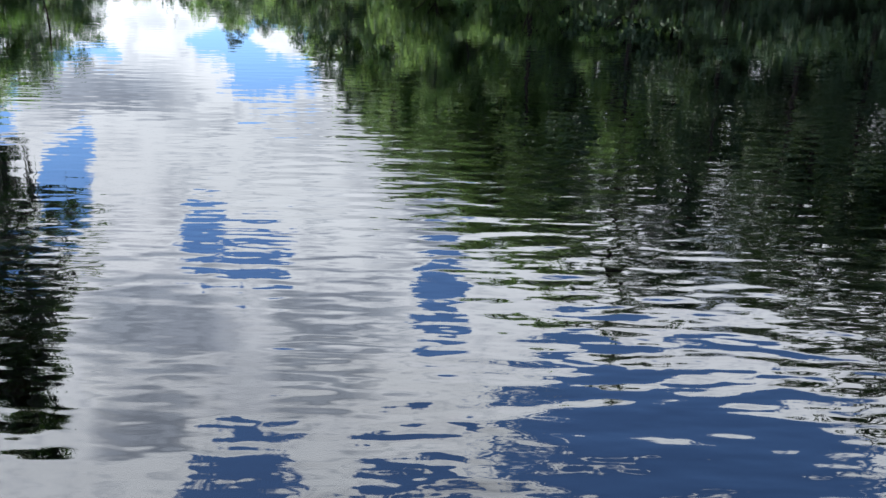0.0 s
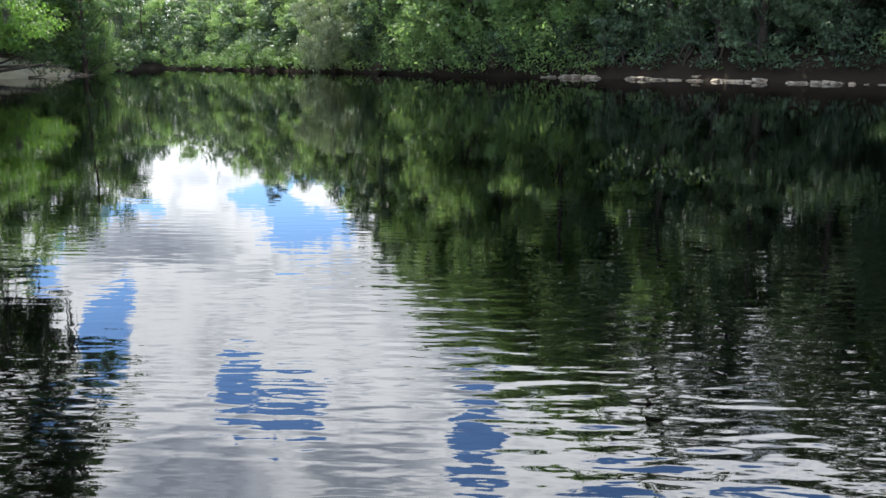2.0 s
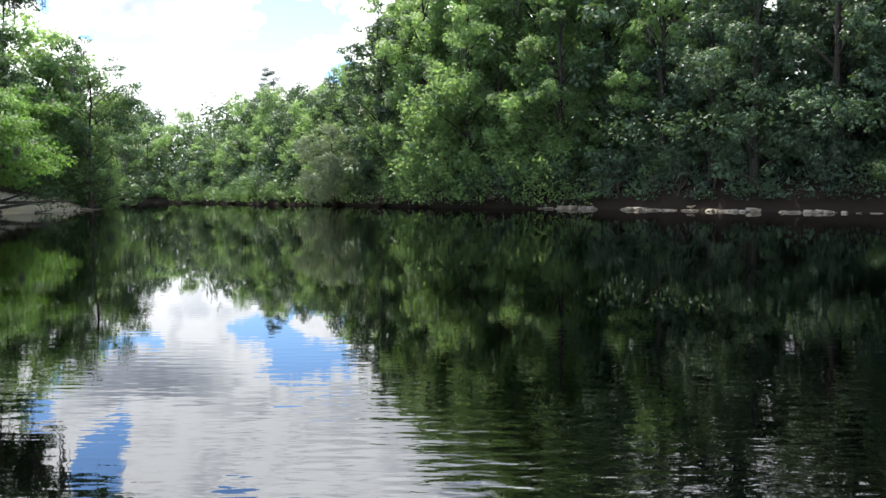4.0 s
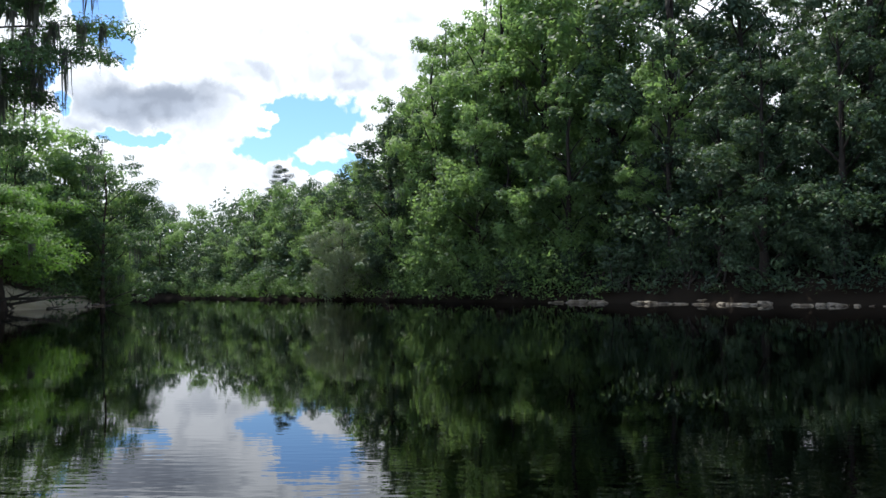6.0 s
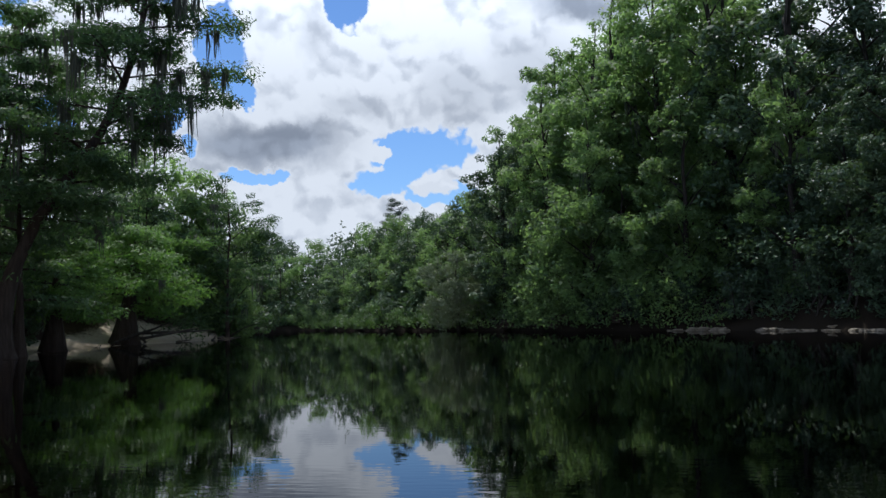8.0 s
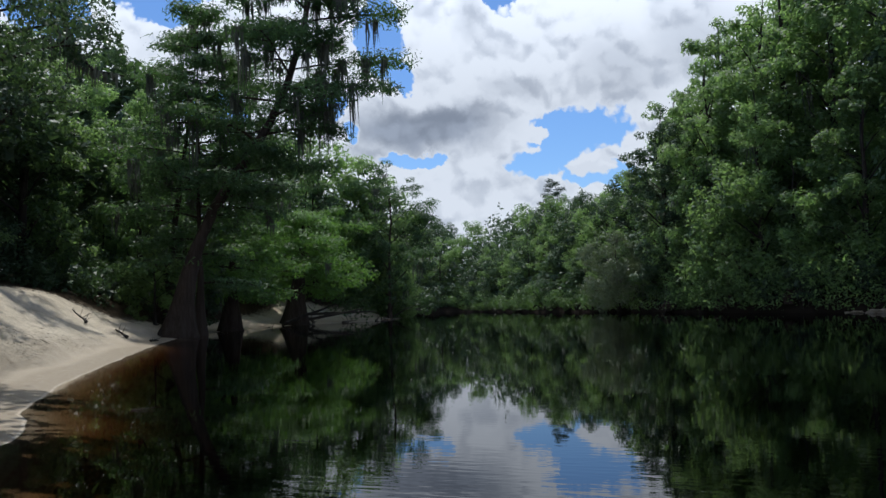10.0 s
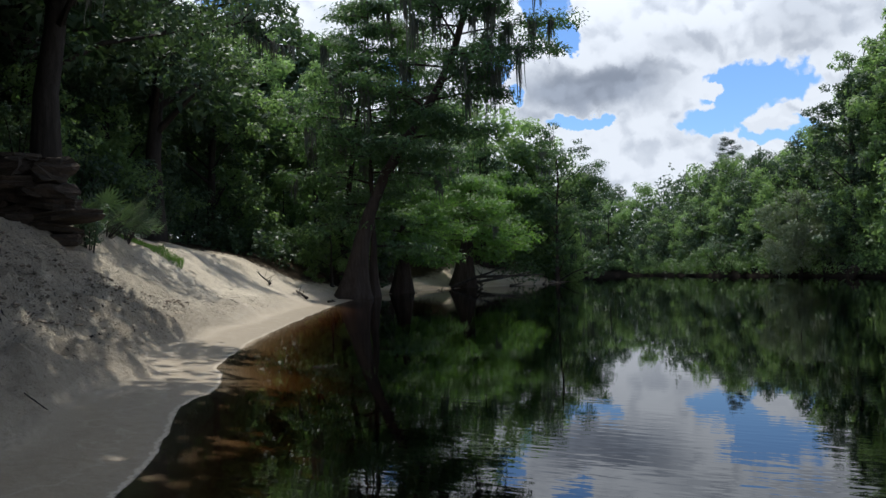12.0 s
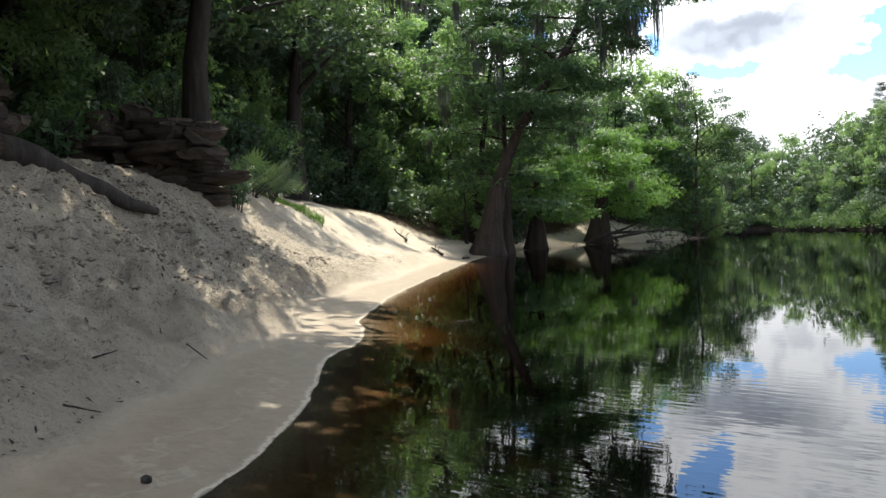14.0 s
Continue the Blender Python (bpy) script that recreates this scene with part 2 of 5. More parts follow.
def sand_material():
    m, nt = material("river_bank_ground")
    pos = world_coord(nt)
    level = nt.nodes.new("ShaderNodeSeparateXYZ")
    nt.links.new(pos, level.inputs[0])
    sand = nt.nodes.new("ShaderNodeAttribute")
    sand.attribute_name = "sand"
    damp_shade = nt.nodes.new("ShaderNodeAttribute")
    damp_shade.attribute_name = "damp_shade"
    big = noise_tex(nt, pos, 0.6, 5.0, 0.6)
    mid = noise_tex(nt, pos, 6.0, 8.0, 0.70)
    fine = noise_tex(nt, pos, 55.0, 4.0, 0.7)
    specks = noise_tex(nt, pos, 16.0, 3.0, 0.6)
    dry = mixed(nt, smooth(nt, big.outputs["Fac"], 0.3, 0.7), (0.58, 0.507, 0.385), (0.70, 0.62, 0.48))
    # darker blotches put the relief's missing shading into the colour
    dry = mixed(nt, smooth(nt, mid.outputs["Fac"], 0.44, 0.66, 0.0, 0.45), dry, (0.34, 0.28, 0.21))
    dry = mixed(nt, smooth(nt, specks.outputs["Fac"], 0.60, 0.66, 0.0, 0.6), dry, (0.13, 0.104, 0.078))
    dry = mixed(nt, smooth(nt, fine.outputs["Fac"], 0.54, 0.60, 0.0, 0.3), dry, (0.22, 0.175, 0.128))
    clods = nt.nodes.new("ShaderNodeTexVoronoi")
    clods.inputs["Scale"].default_value = 7.0
    shift = nt.nodes.new("ShaderNodeVectorMath")
    shift.operation = "MULTIPLY_ADD"
    nt.links.new(mid.outputs["Color"], shift.inputs[0])
    shift.inputs[1].default_value = (0.35, 0.35, 0.35)
    nt.links.new(pos, shift.inputs[2])
    nt.links.new(shift.outputs[0], clods.inputs["Vector"])
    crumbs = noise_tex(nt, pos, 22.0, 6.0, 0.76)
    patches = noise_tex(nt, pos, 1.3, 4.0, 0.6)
    # dark debris, and with it the shade of small pits painted on
    scrap_pits = maths(nt, "MULTIPLY", smooth(nt, crumbs.outputs["Fac"], 0.555, 0.60), smooth(nt, patches.outputs["Fac"], 0.40, 0.60, 0.25, 1.0))
    dry = mixed(nt, maths(nt, "MULTIPLY", scrap_pits, smooth(nt, level.outputs[1], 13.0, 24.0, 0.75, 0.3)), dry, (0.075, 0.056, 0.040))
    wet = mixed(nt, smooth(nt, mid.outputs["Fac"], 0.3, 0.7), (0.235, 0.188, 0.129), (0.300, 0.246, 0.174))
    stray = maths(nt, "MULTIPLY", smooth(nt, crumbs.outputs["Fac"], 0.62, 0.66), smooth(nt, patches.outputs["Fac"], 0.46, 0.66))
    wet = mixed(nt, maths(nt, "MULTIPLY", stray, 0.7), wet, (0.06, 0.043, 0.030))
    c = mixed(nt, damp_shade.outputs["Fac"], dry, wet)
    # the pale rim of foam and dried sand that the water leaves
    rim = maths(nt, "ADD", level.outputs[2], smooth(nt, mid.outputs["Fac"], 0.3, 0.7, -0.003, 0.003))
    rim = maths(nt, "MULTIPLY", smooth(nt, rim, 0.000, 0.002), smooth(nt, rim, 0.006, 0.003))
    c = mixed(nt, maths(nt, "MULTIPLY", rim, 0.7), c, (0.56, 0.49, 0.39))
    wrack = maths(nt, "ADD", level.outputs[2], smooth(nt, patches.outputs["Fac"], 0.3, 0.7, -0.03, 0.03))
    wrack = maths(nt, "MULTIPLY", smooth(nt, wrack, 0.046, 0.049), smooth(nt, wrack, 0.055, 0.051))
    c = mixed(nt, maths(nt, "MULTIPLY", wrack, 0.28), c, (0.50, 0.44, 0.35))
    litter = mixed(nt, smooth(nt, mid.outputs["Fac"], 0.35, 0.65), (0.035, 0.027, 0.019), (0.075, 0.056, 0.036))
    litter = mixed(nt, smooth(nt, fine.outputs["Fac"], 0.5, 0.7, 0.0, 0.7), litter, (0.030, 0.030, 0.014))
    # darkens the far bank's litter, shade put into its colour
    litter = mixed(nt, damp_shade.outputs["Fac"], litter, (0.016, 0.013, 0.010))
    edge = maths(nt, "ADD", sand.outputs["Fac"], smooth(nt, mid.outputs["Fac"], 0.3, 0.7, -0.25, 0.25))
    c = mixed(nt, smooth(nt, edge, 0.35, 0.65), litter, c)
    p = node(nt, "ShaderNodeBsdfPrincipled")
    nt.links.new(smooth(nt, sand.outputs["Fac"], 0.2, 0.8, 0.03, 0.3), p.inputs["Specular IOR Level"])
    nt.links.new(c, p.inputs["Base Color"])
    nt.links.new(smooth(nt, maths(nt, "MULTIPLY", damp_shade.outputs["Fac"], sand.outputs["Fac"]), 0.2, 1.0, 0.95, 0.45), p.inputs["Roughness"])
    h = maths(nt, "ADD", maths(nt, "MULTIPLY", mid.outputs["Fac"], 1.0), maths(nt, "MULTIPLY", fine.outputs["Fac"], 0.6))
    h = maths(nt, "ADD", h, maths(nt, "MULTIPLY", clods.outputs["Distance"], 1.2))
    h = maths(nt, "ADD", h, maths(nt, "MULTIPLY", crumbs.outputs["Fac"], 1.3))
    h = maths(nt, "MULTIPLY", h, smooth(nt, damp_shade.outputs["Fac"], 0.1, 0.9, 1.0, 0.05))
    # trampled and washed out near the front, smoother towards the back of the sand
    h = maths(nt, "MULTIPLY", h, smooth(nt, level.outputs[1], 13.0, 24.0, 1.0, 0.32))
    nt.links.new(bumped(nt, h, 0.125), p.inputs["Normal"])
    finish(nt, p.outputs[0])
    return m


def water_material():
    m, nt = material("river_water")
    pos = world_coord(nt)
    mp = nt.nodes.new("ShaderNodeMapping")
    mp.inputs["Scale"].default_value = (0.36, 1.0, 1.0)
    mp.inputs["Rotation"].default_value = (0, 0, radians(8))
    nt.links.new(pos, mp.inputs[0])
    ripple = noise_tex(nt, mp.outputs[0], 7.5, 1.6, 0.45)
    swell = noise_tex(nt, mp.outputs[0], 0.55, 1.0, 0.4)
    where = noise_tex(nt, pos, 0.30, 2.0, 0.5)
    away = nt.nodes.new("ShaderNodeVectorMath")
    away.operation = "DISTANCE"
    nt.links.new(pos, away.inputs[0])
    away.inputs[1].default_value = (2.0, 1.0, 0.0)
    # ripples made strongest near the camera to fit its view, fading across the river
    near = smooth(nt, away.outputs["Value"], 1.5, 10.0, 1.55, 0.12)
    near = maths(nt, "MULTIPLY", near, smooth(nt, where.outputs["Fac"], 0.38, 0.62, 0.35, 1.3))
    h = maths(nt, "MULTIPLY", maths(nt, "ADD", ripple.outputs["Fac"], maths(nt, "MULTIPLY", swell.outputs["Fac"], 0.7)), near)
    nrm = bumped(nt, h, 0.0056)
    # the brown water swallows light with depth
    deep = nt.nodes.new("ShaderNodeAttribute")
    deep.attribute_name = "depth"
    hue = nt.nodes.new("ShaderNodeCombineColor")
    for k, v in enumerate((-7.0, -9.8, -13.6)):
        nt.links.new(maths(nt, "EXPONENT", maths(nt, "MULTIPLY", deep.outputs["Fac"], v)), hue.inputs[k])
    clear = nt.nodes.new("ShaderNodeBsdfTransparent")
    nt.links.new(hue.outputs[0], clear.inputs["Color"])
    gl = nt.nodes.new("ShaderNodeBsdfGlossy")
    gl.inputs["Roughness"].default_value = 0.008
    nt.links.new(nrm, gl.inputs["Normal"])
    fr = nt.nodes.new("ShaderNodeFresnel")
    fr.inputs["IOR"].default_value = 1.62
    nt.links.new(nrm, fr.inputs["Normal"])
    mx = nt.nodes.new("ShaderNodeMixShader")
    nt.links.new(fr.outputs[0], mx.inputs[0])
    nt.links.new(clear.outputs[0], mx.inputs[1]), nt.links.new(gl.outputs[0], mx.inputs[2])
    finish(nt, mx.outputs[0])
    return m


# ---- ground and water ----
LEFT_SHORE = [(220, -70), (70, -30), (25, -14), (8, -7), (1, -3), (-2.6, 0.4), (-4.6, 3.2), (-5.1, 4.0), (-5.9, 5.1), (-7.3, 6.7), (-8.4, 7.8),
              (-9.4, 9.5), (-10.8, 11.0), (-11.9, 12.1), (-15.4, 16.9), (-19.6, 23.5), (-29.8, 40.4), (-36, 55), (-37, 65), (-35, 74),
              (-34.5, 80), (-37, 92), (-44, 104), (-60, 112), (-110, 116), (-260, 118)]
RIGHT_SHORE = [(-260, 152), (-110, 147), (-65, 142), (-44, 131), (-32, 116), (-24.5, 106), (-13, 95), (-3, 78.5), (2, 74), (8.6, 68), (12.6, 63),
               (19.6, 54), (22.3, 51.8), (30, 44), (48, 30), (90, 10), (220, -20)]


def flowing(line, steps=4):
    """The line bent smoothly through its own points."""
    out = []
    for i in range(len(line) - 1):
        a, b, c, d = line[max(i - 1, 0)], line[i], line[i + 1], line[min(i + 2, len(line) - 1)]
        for k in range(steps):
            t = k / steps
            out.append(tuple(0.5 * (2 * b[m] + (c[m] - a[m]) * t + (2 * a[m] - 5 * b[m] + 4 * c[m] - d[m]) * t * t + (3 * b[m] - a[m] - 3 * c[m] + d[m]) * t ** 3) for m in (0, 1)))
    return out + [line[-1]]


SHORE = LEFT_SHORE[:4] + flowing(LEFT_SHORE[4:18]) + LEFT_SHORE[18:]


def value_noise(x, y, seed=0):
    xi, yi = np.floor(x).astype(np.int64), np.floor(y).astype(np.int64)
    u, v = x - xi, y - yi
    u, v = u * u * (3 - 2 * u), v * v * (3 - 2 * v)

    def h(a, b):
        n = (a * 374761393 + b * 668265263 + seed * 974711) & 0x7FFFFFFF
        n = ((n ^ (n >> 13)) * 1274126177) & 0x7FFFFFFF
        return ((n ^ (n >> 16)) & 0xFFFF) / 65535.0
    return (h(xi, yi) * (1 - u) + h(xi + 1, yi) * u) * (1 - v) + (h(xi, yi + 1) * (1 - u) + h(xi + 1, yi + 1) * u) * v


def fbm(x, y, scale, octaves=3, seed=0):
    out, amp, tot = 0.0, 1.0, 0.0
    for o in range(octaves):
        out = out + amp * (value_noise(x * scale * 2 ** o, y * scale * 2 ** o, seed + o) - 0.5)
        tot += amp
        amp *= 0.5
    return out / tot * 2


def line_distance(x, y, line):
    best = np.full(x.shape, 1e9)
    for (ax, ay), (bx, by) in zip(line[:-1], line[1:]):
        dx, dy = bx - ax, by - ay
        t = np.clip(((x - ax) * dx + (y - ay) * dy) / (dx * dx + dy * dy), 0, 1)
        best = np.minimum(best, np.hypot(x - ax - t * dx, y - ay - t * dy))
    return best


def in_water(x, y):
    poly = SHORE + RIGHT_SHORE
    inside = np.zeros(x.shape, bool)
    for (ax, ay), (bx, by) in zip(poly, poly[1:] + poly[:1]):
        if ay == by:
            continue
        cross = ((ay > y) != (by > y)) & (x < (bx - ax) * (y - ay) / (by - ay) + ax)
        inside ^= cross
    return inside


def terrain(x, y):
    """Height, share of sand, and dampness of the ground; on the far bank the last is painted shade."""
    x, y = np.asarray(x, float), np.asarray(y, float)
    dl, dr = line_distance(x, y, SHORE), line_distance(x, y, RIGHT_SHORE)
    wet = in_water(x, y)
    left = dl < dr
    wob = fbm(x, y, 0.35, 3, 5)
    d = np.where(left, dl, dr) * np.where(wet, -1, 1)
    d = d + np.where(left, 0.10 * fbm(x, y, 0.9, 3, 23), 0.0)
    wet = d < 0
    slope = np.interp(y, [0, 14, 30, 50], [0.41, 0.41, 0.31, 0.24])
    dd = np.maximum(d, 0)
    beach = 1.4 + 0.6 * wob + np.interp(y, [0, 6, 12], [0.35, 0.15, 0.0])
    up = np.maximum(dd - beach, 0)
    zl = 0.085 * np.minimum(dd, beach) + 0.28 * (1 - np.exp(-up / 0.35)) + slope * 0.82 * up
    zl = zl + np.minimum(0.14 * np.maximum(dd - 2.5, 0) ** 1.6, 1.05)
    zl = np.where(zl > 3.6, 3.6 + (zl - 3.6) * 0.5, zl)
    zl = np.where(zl > 5.5, 5.5 + (zl - 5.5) * 0.12, zl)
    rough = np.clip(up / 0.6, 0, 1)
    churned = np.interp(y, [12, 19, 27], [1.0, 0.55, 0.22])
    zl = zl + rough * (0.20 * fbm(x, y, 0.5, 3, 9) + churned * (0.16 * fbm(x, y, 1.7, 4, 11) - 0.24 * np.maximum(fbm(x, y, 2.9, 2, 17) - 0.12, 0))) * np.clip(1.4 - up / 14, 0.3, 1)
    near = np.clip((y - 1) / 2, 0, 1) * np.clip((18 - y) / 3, 0, 1)
    trod = 0.05 - np.abs(fbm(x, y, 2.6, 3, 41)) * 0.16 + 0.055 * fbm(x, y, 6.5, 2, 43) - 0.10 * np.clip(fbm(x, y, 3.8, 2, 47) - 0.25, 0, 0.4)
    zl = zl + rough * churned * near * trod * 1.5 * np.clip(1.7 - up / 7, 0.45, 1)
    zl = zl + rough * churned * 0.17 * (np.clip((fbm(x, y, 0.8, 3, 31) - 0.05) * 7, 0, 1) + np.clip((fbm(x, y, 1.5, 3, 37) - 0.1) * 6, 0, 0.6) - 0.5) * np.clip(1.2 - up / 9, 0.0, 1)
    zr = 0.40 * (1 - np.exp(-dd / 0.2)) + 0.72 * np.minimum(dd, 4) + 0.2 * np.clip(dd - 4, 0, 3) + 0.12 * np.maximum(dd - 7, 0)
    zr = zr + 0.5 * fbm(x, y, 0.25, 3, 3) * np.clip(dd / 2, 0, 1)
    zr = np.where(zr > 7, 7 + (zr - 7) * 0.1, zr)
    zr = np.where(y > 84, zr * 0.75, zr)
    bed = -np.where(left, np.minimum(0.10 * -d + 0.035 * d * d, 3.2), np.minimum(0.9 * -d, 3.2))
    z = np.where(wet, bed, np.where(left, zl, zr))
    # sand narrows under the cypresses, where darker litter stands in for their shade
    strip = np.interp(y, [33, 42, 62, 72, 84], [7.5, 2.4, 2.0, 4.5, 3.0]) + 0.8 * wob
    sandy = np.clip(1 - (d - strip) / (1.2 + 0.25 * strip), 0, 1)
    far = np.interp(y, [30, 62, 84, 90], [1, 0.85, 0.7, 0.0])
    sandy = np.where(left, np.minimum(sandy, np.where(wet, 1, far)), 0.0)
    sandy = np.where(wet, np.interp(d, [-4.0, -1.2], [0.0, 1.0]) * left, sandy)
    damp_shade = np.interp(d - 0.6 * beach, [0.0, 1.7], [1.0, 0.0])
    # the far bank's foot is set dark to stand in for the shade there
    damp_shade = np.where(left, damp_shade, np.interp(d, [3.5, 7.0], [1.0, 0.2]))
    return z, sandy, np.where(wet, 1, damp_shade)


def height(x, y):
    return float(terrain(np.array([x]), np.array([y]))[0][0])


def spaced(*runs):
    return np.unique(np.concatenate([np.linspace(a, b, n, endpoint=False) for a, b, n in runs] + [np.array([1500.0])]).round(4))


def mesh_of(name, verts, faces, smooth_shaded=True):
    me = bpy.data.meshes.new(name)
    me.from_pydata(verts, [], faces)
    if smooth_shaded:
        me.polygons.foreach_set("use_smooth", [True] * len(me.polygons))
    me.update()
    return me


def loose_mesh(name, co):
    """A mesh of loose faces from an array of 3 or 4 corners each."""
    co = np.asarray(co, np.float32)
    n, k = co.shape[:2]
    me = bpy.data.meshes.new(name)
    me.vertices.add(n * k), me.loops.add(n * k), me.polygons.add(n)
    me.vertices.foreach_set("co", co.ravel())
    me.loops.foreach_set("vertex_index", np.arange(n * k, dtype=np.int32))
    me.polygons.foreach_set("loop_start", np.arange(0, n * k, k, dtype=np.int32))
    me.update(calc_edges=True)
    return me


xs = spaced((-1500, -300, 8), (-300, -70, 14), (-70, -34, 34), (-34, -19, 80), (-19, -4, 225), (-4, 40, 24), (40, 130, 16), (130, 300, 6), (300, 1500, 6))
ys = spaced((-1500, -200, 6), (-200, -20, 10), (-20, 0, 14), (0, 3, 18), (3, 15, 180), (15, 30, 90), (30, 92, 60), (92, 180, 26), (180, 400, 8), (400, 1500, 6))
gx, gy = np.meshgrid(xs, ys)
gz, gs, gd = terrain(gx, gy)
nx, ny = len(xs), len(ys)
idx = np.arange(nx * ny).reshape(ny, nx)
cells = np.stack([idx[:-1, :-1], idx[:-1, 1:], idx[1:, 1:], idx[1:, :-1]], -1).reshape(-1, 4)
gme = bpy.data.meshes.new("ground")
gme.vertices.add(nx * ny), gme.loops.add(len(cells) * 4), gme.polygons.add(len(cells))
gme.vertices.foreach_set("co", np.stack([gx, gy, gz], -1).astype(np.float32).ravel())
gme.loops.foreach_set("vertex_index", cells.astype(np.int32).ravel())
gme.polygons.foreach_set("loop_start", np.arange(0, len(cells) * 4, 4, dtype=np.int32))
gme.update(calc_edges=True)
gme.polygons.foreach_set("use_smooth", np.ones(len(cells), bool))
for key, val in (("sand", gs), ("damp_shade", gd)):
    att = gme.attributes.new(key, "FLOAT", "POINT")
    att.data.foreach_set("value", val.astype(np.float32).ravel())
gme.materials.append(sand_material())
tagged(new("ground", gme), "pale sandy river bank rising to dark leaf litter", "ground", kind="structure")

wx = spaced((-400, -40, 8), (-40, -22, 30), (-22, -2, 80), (-2, 40, 20), (40, 400, 10))[:-1]
wy = spaced((-200, -4, 8), (-4, 18, 88), (18, 45, 40), (45, 100, 30), (100, 400, 10))[:-1]
px_, py_ = np.meshgrid(wx, wy)
depth = np.maximum(-terrain(px_, py_)[0], 0.0)
wn_ = np.arange(px_.size).reshape(px_.shape)
wcells = np.stack([wn_[:-1, :-1], wn_[:-1, 1:], wn_[1:, 1:], wn_[1:, :-1]], -1).reshape(-1, 4)
wme = mesh_of("water", np.stack([px_, py_, px_ * 0], -1).reshape(-1, 3).tolist(), wcells.tolist(), False)
datt = wme.attributes.new("depth", "FLOAT", "POINT")
datt.data.foreach_set("value", depth.astype(np.float32).ravel())
wme.materials.append(water_material())
tagged(new("water", wme), "dark tannin-brown river water with faint ripples, mirroring trees and sky", "water", kind="structure")


# ---- plants ----
def part(name, me, mat, parent, label=""):
    if not me.materials:
        me.materials.append(mat)
    ob = new(name, me)
    ob.parent = parent
    return tagged(ob, label)


def thing(name, label, category, at=(0, 0, 0), group=""):
    ob = new(name)
    ob.matrix_basis = Matrix.Translation(at)
    return tagged(ob, label, category, group)


class Wood:
    """Gathers tapered, many-sided limbs into one mesh."""

    def __init__(self):
        self.v, self.f = [], []

    def limb(self, pts, radii, sides=7, flute=0.0, flutes=6):
        pts = [Vector(p) for p in pts]
        start = len(self.v)
        for i, p in enumerate(pts):
            way = (pts[min(i + 1, len(pts) - 1)] - pts[max(i - 1, 0)]).normalized()
            a = way.orthogonal().normalized() if abs(way.z) < 0.9 else Vector((1, 0, 0)) - way * way.x
            a.normalize()
            b = way.cross(a)
            for k in range(sides):
                ang = 2 * math.pi * k / sides
                r = radii[i] * (1 + flute * max(0.0, 1 - i / 4) * math.cos(ang * flutes))
                self.v.append(p + (a * math.cos(ang) + b * math.sin(ang)) * r)
        for i in range(len(pts) - 1):
            for k in range(sides):
                q = start + i * sides
                self.f.append((q + k, q + (k + 1) % sides, q + sides + (k + 1) % sides, q + sides + k))
        self.f.append(tuple(start + (len(pts) - 1) * sides + k for k in range(sides)))

    def mesh(self, name):
        return mesh_of(name, self.v, self.f)


def leaves(rng, centres, radii, count, length, width, flat=0.6, up=0.7, droop=0.0):
    """Corners of many small pointed leaves, gathered in clumps round the centres."""
    centres, radii = np.asarray(centres, float), np.asarray(radii, float)
    share = radii ** 2
    pick = rng.choice(len(centres), size=count, p=share / share.sum())
    dirs = rng.normal(size=(count, 3))
    dirs /= np.linalg.norm(dirs, axis=1)[:, None]
    rad = rng.uniform(0.25, 1.0, count) ** 0.55
    pos = centres[pick] + dirs * (radii[pick] * rad)[:, None] * np.array([1, 1, flat])
    nrm = dirs * 1.1 + rng.normal(size=(count, 3)) * 0.38 + np.array([0, 0, up])
    nrm /= np.linalg.norm(nrm, axis=1)[:, None]
    u = np.cross(nrm, rng.normal(size=(count, 3)))
    u /= np.linalg.norm(u, axis=1)[:, None]
    u[:, 2] -= droop
    u /= np.linalg.norm(u, axis=1)[:, None]
    v = np.cross(nrm, u)
    v /= np.maximum(np.linalg.norm(v, axis=1), 1e-6)[:, None]
    size = rng.uniform(0.6, 1.3, count)
    L, W = (length * size)[:, None] * 0.5, (width * size)[:, None] * 0.5
    return np.stack([pos - u * L + v * W, pos + u * L, pos - u * L * 0.7 - v * W], 1)


def strands(rng, anchors, length, per=12, spread=0.28, width=0.042):
    """Corners of hanging tufts: chains of narrow strips."""
    out = []
    for a in anchors:
        reach = length * rng.uniform(0.35, 1.2)
        for _ in range(per):
            p = Vector(a) + Vector((rng.normal() * spread, rng.normal() * spread, 0))
            ln = reach * rng.uniform(0.2, 1.0) ** 1.3
            ang = rng.uniform(0, math.pi)
            side = Vector((math.cos(ang), math.sin(ang), 0))
            w = width * rng.uniform(0.7, 1.4)
            for k in range(3):
                q = p + Vector((rng.normal() * 0.05, rng.normal() * 0.05, -ln / 3))
                w2 = w * (1.1 if k == 0 else 0.55 if k == 1 else 0.1)
                out.append((p - side * w, p + side * w, q + side * w2, q - side * w2))
                p, w = q, w2
    return np.array([[tuple(c) for c in quad] for quad in out])


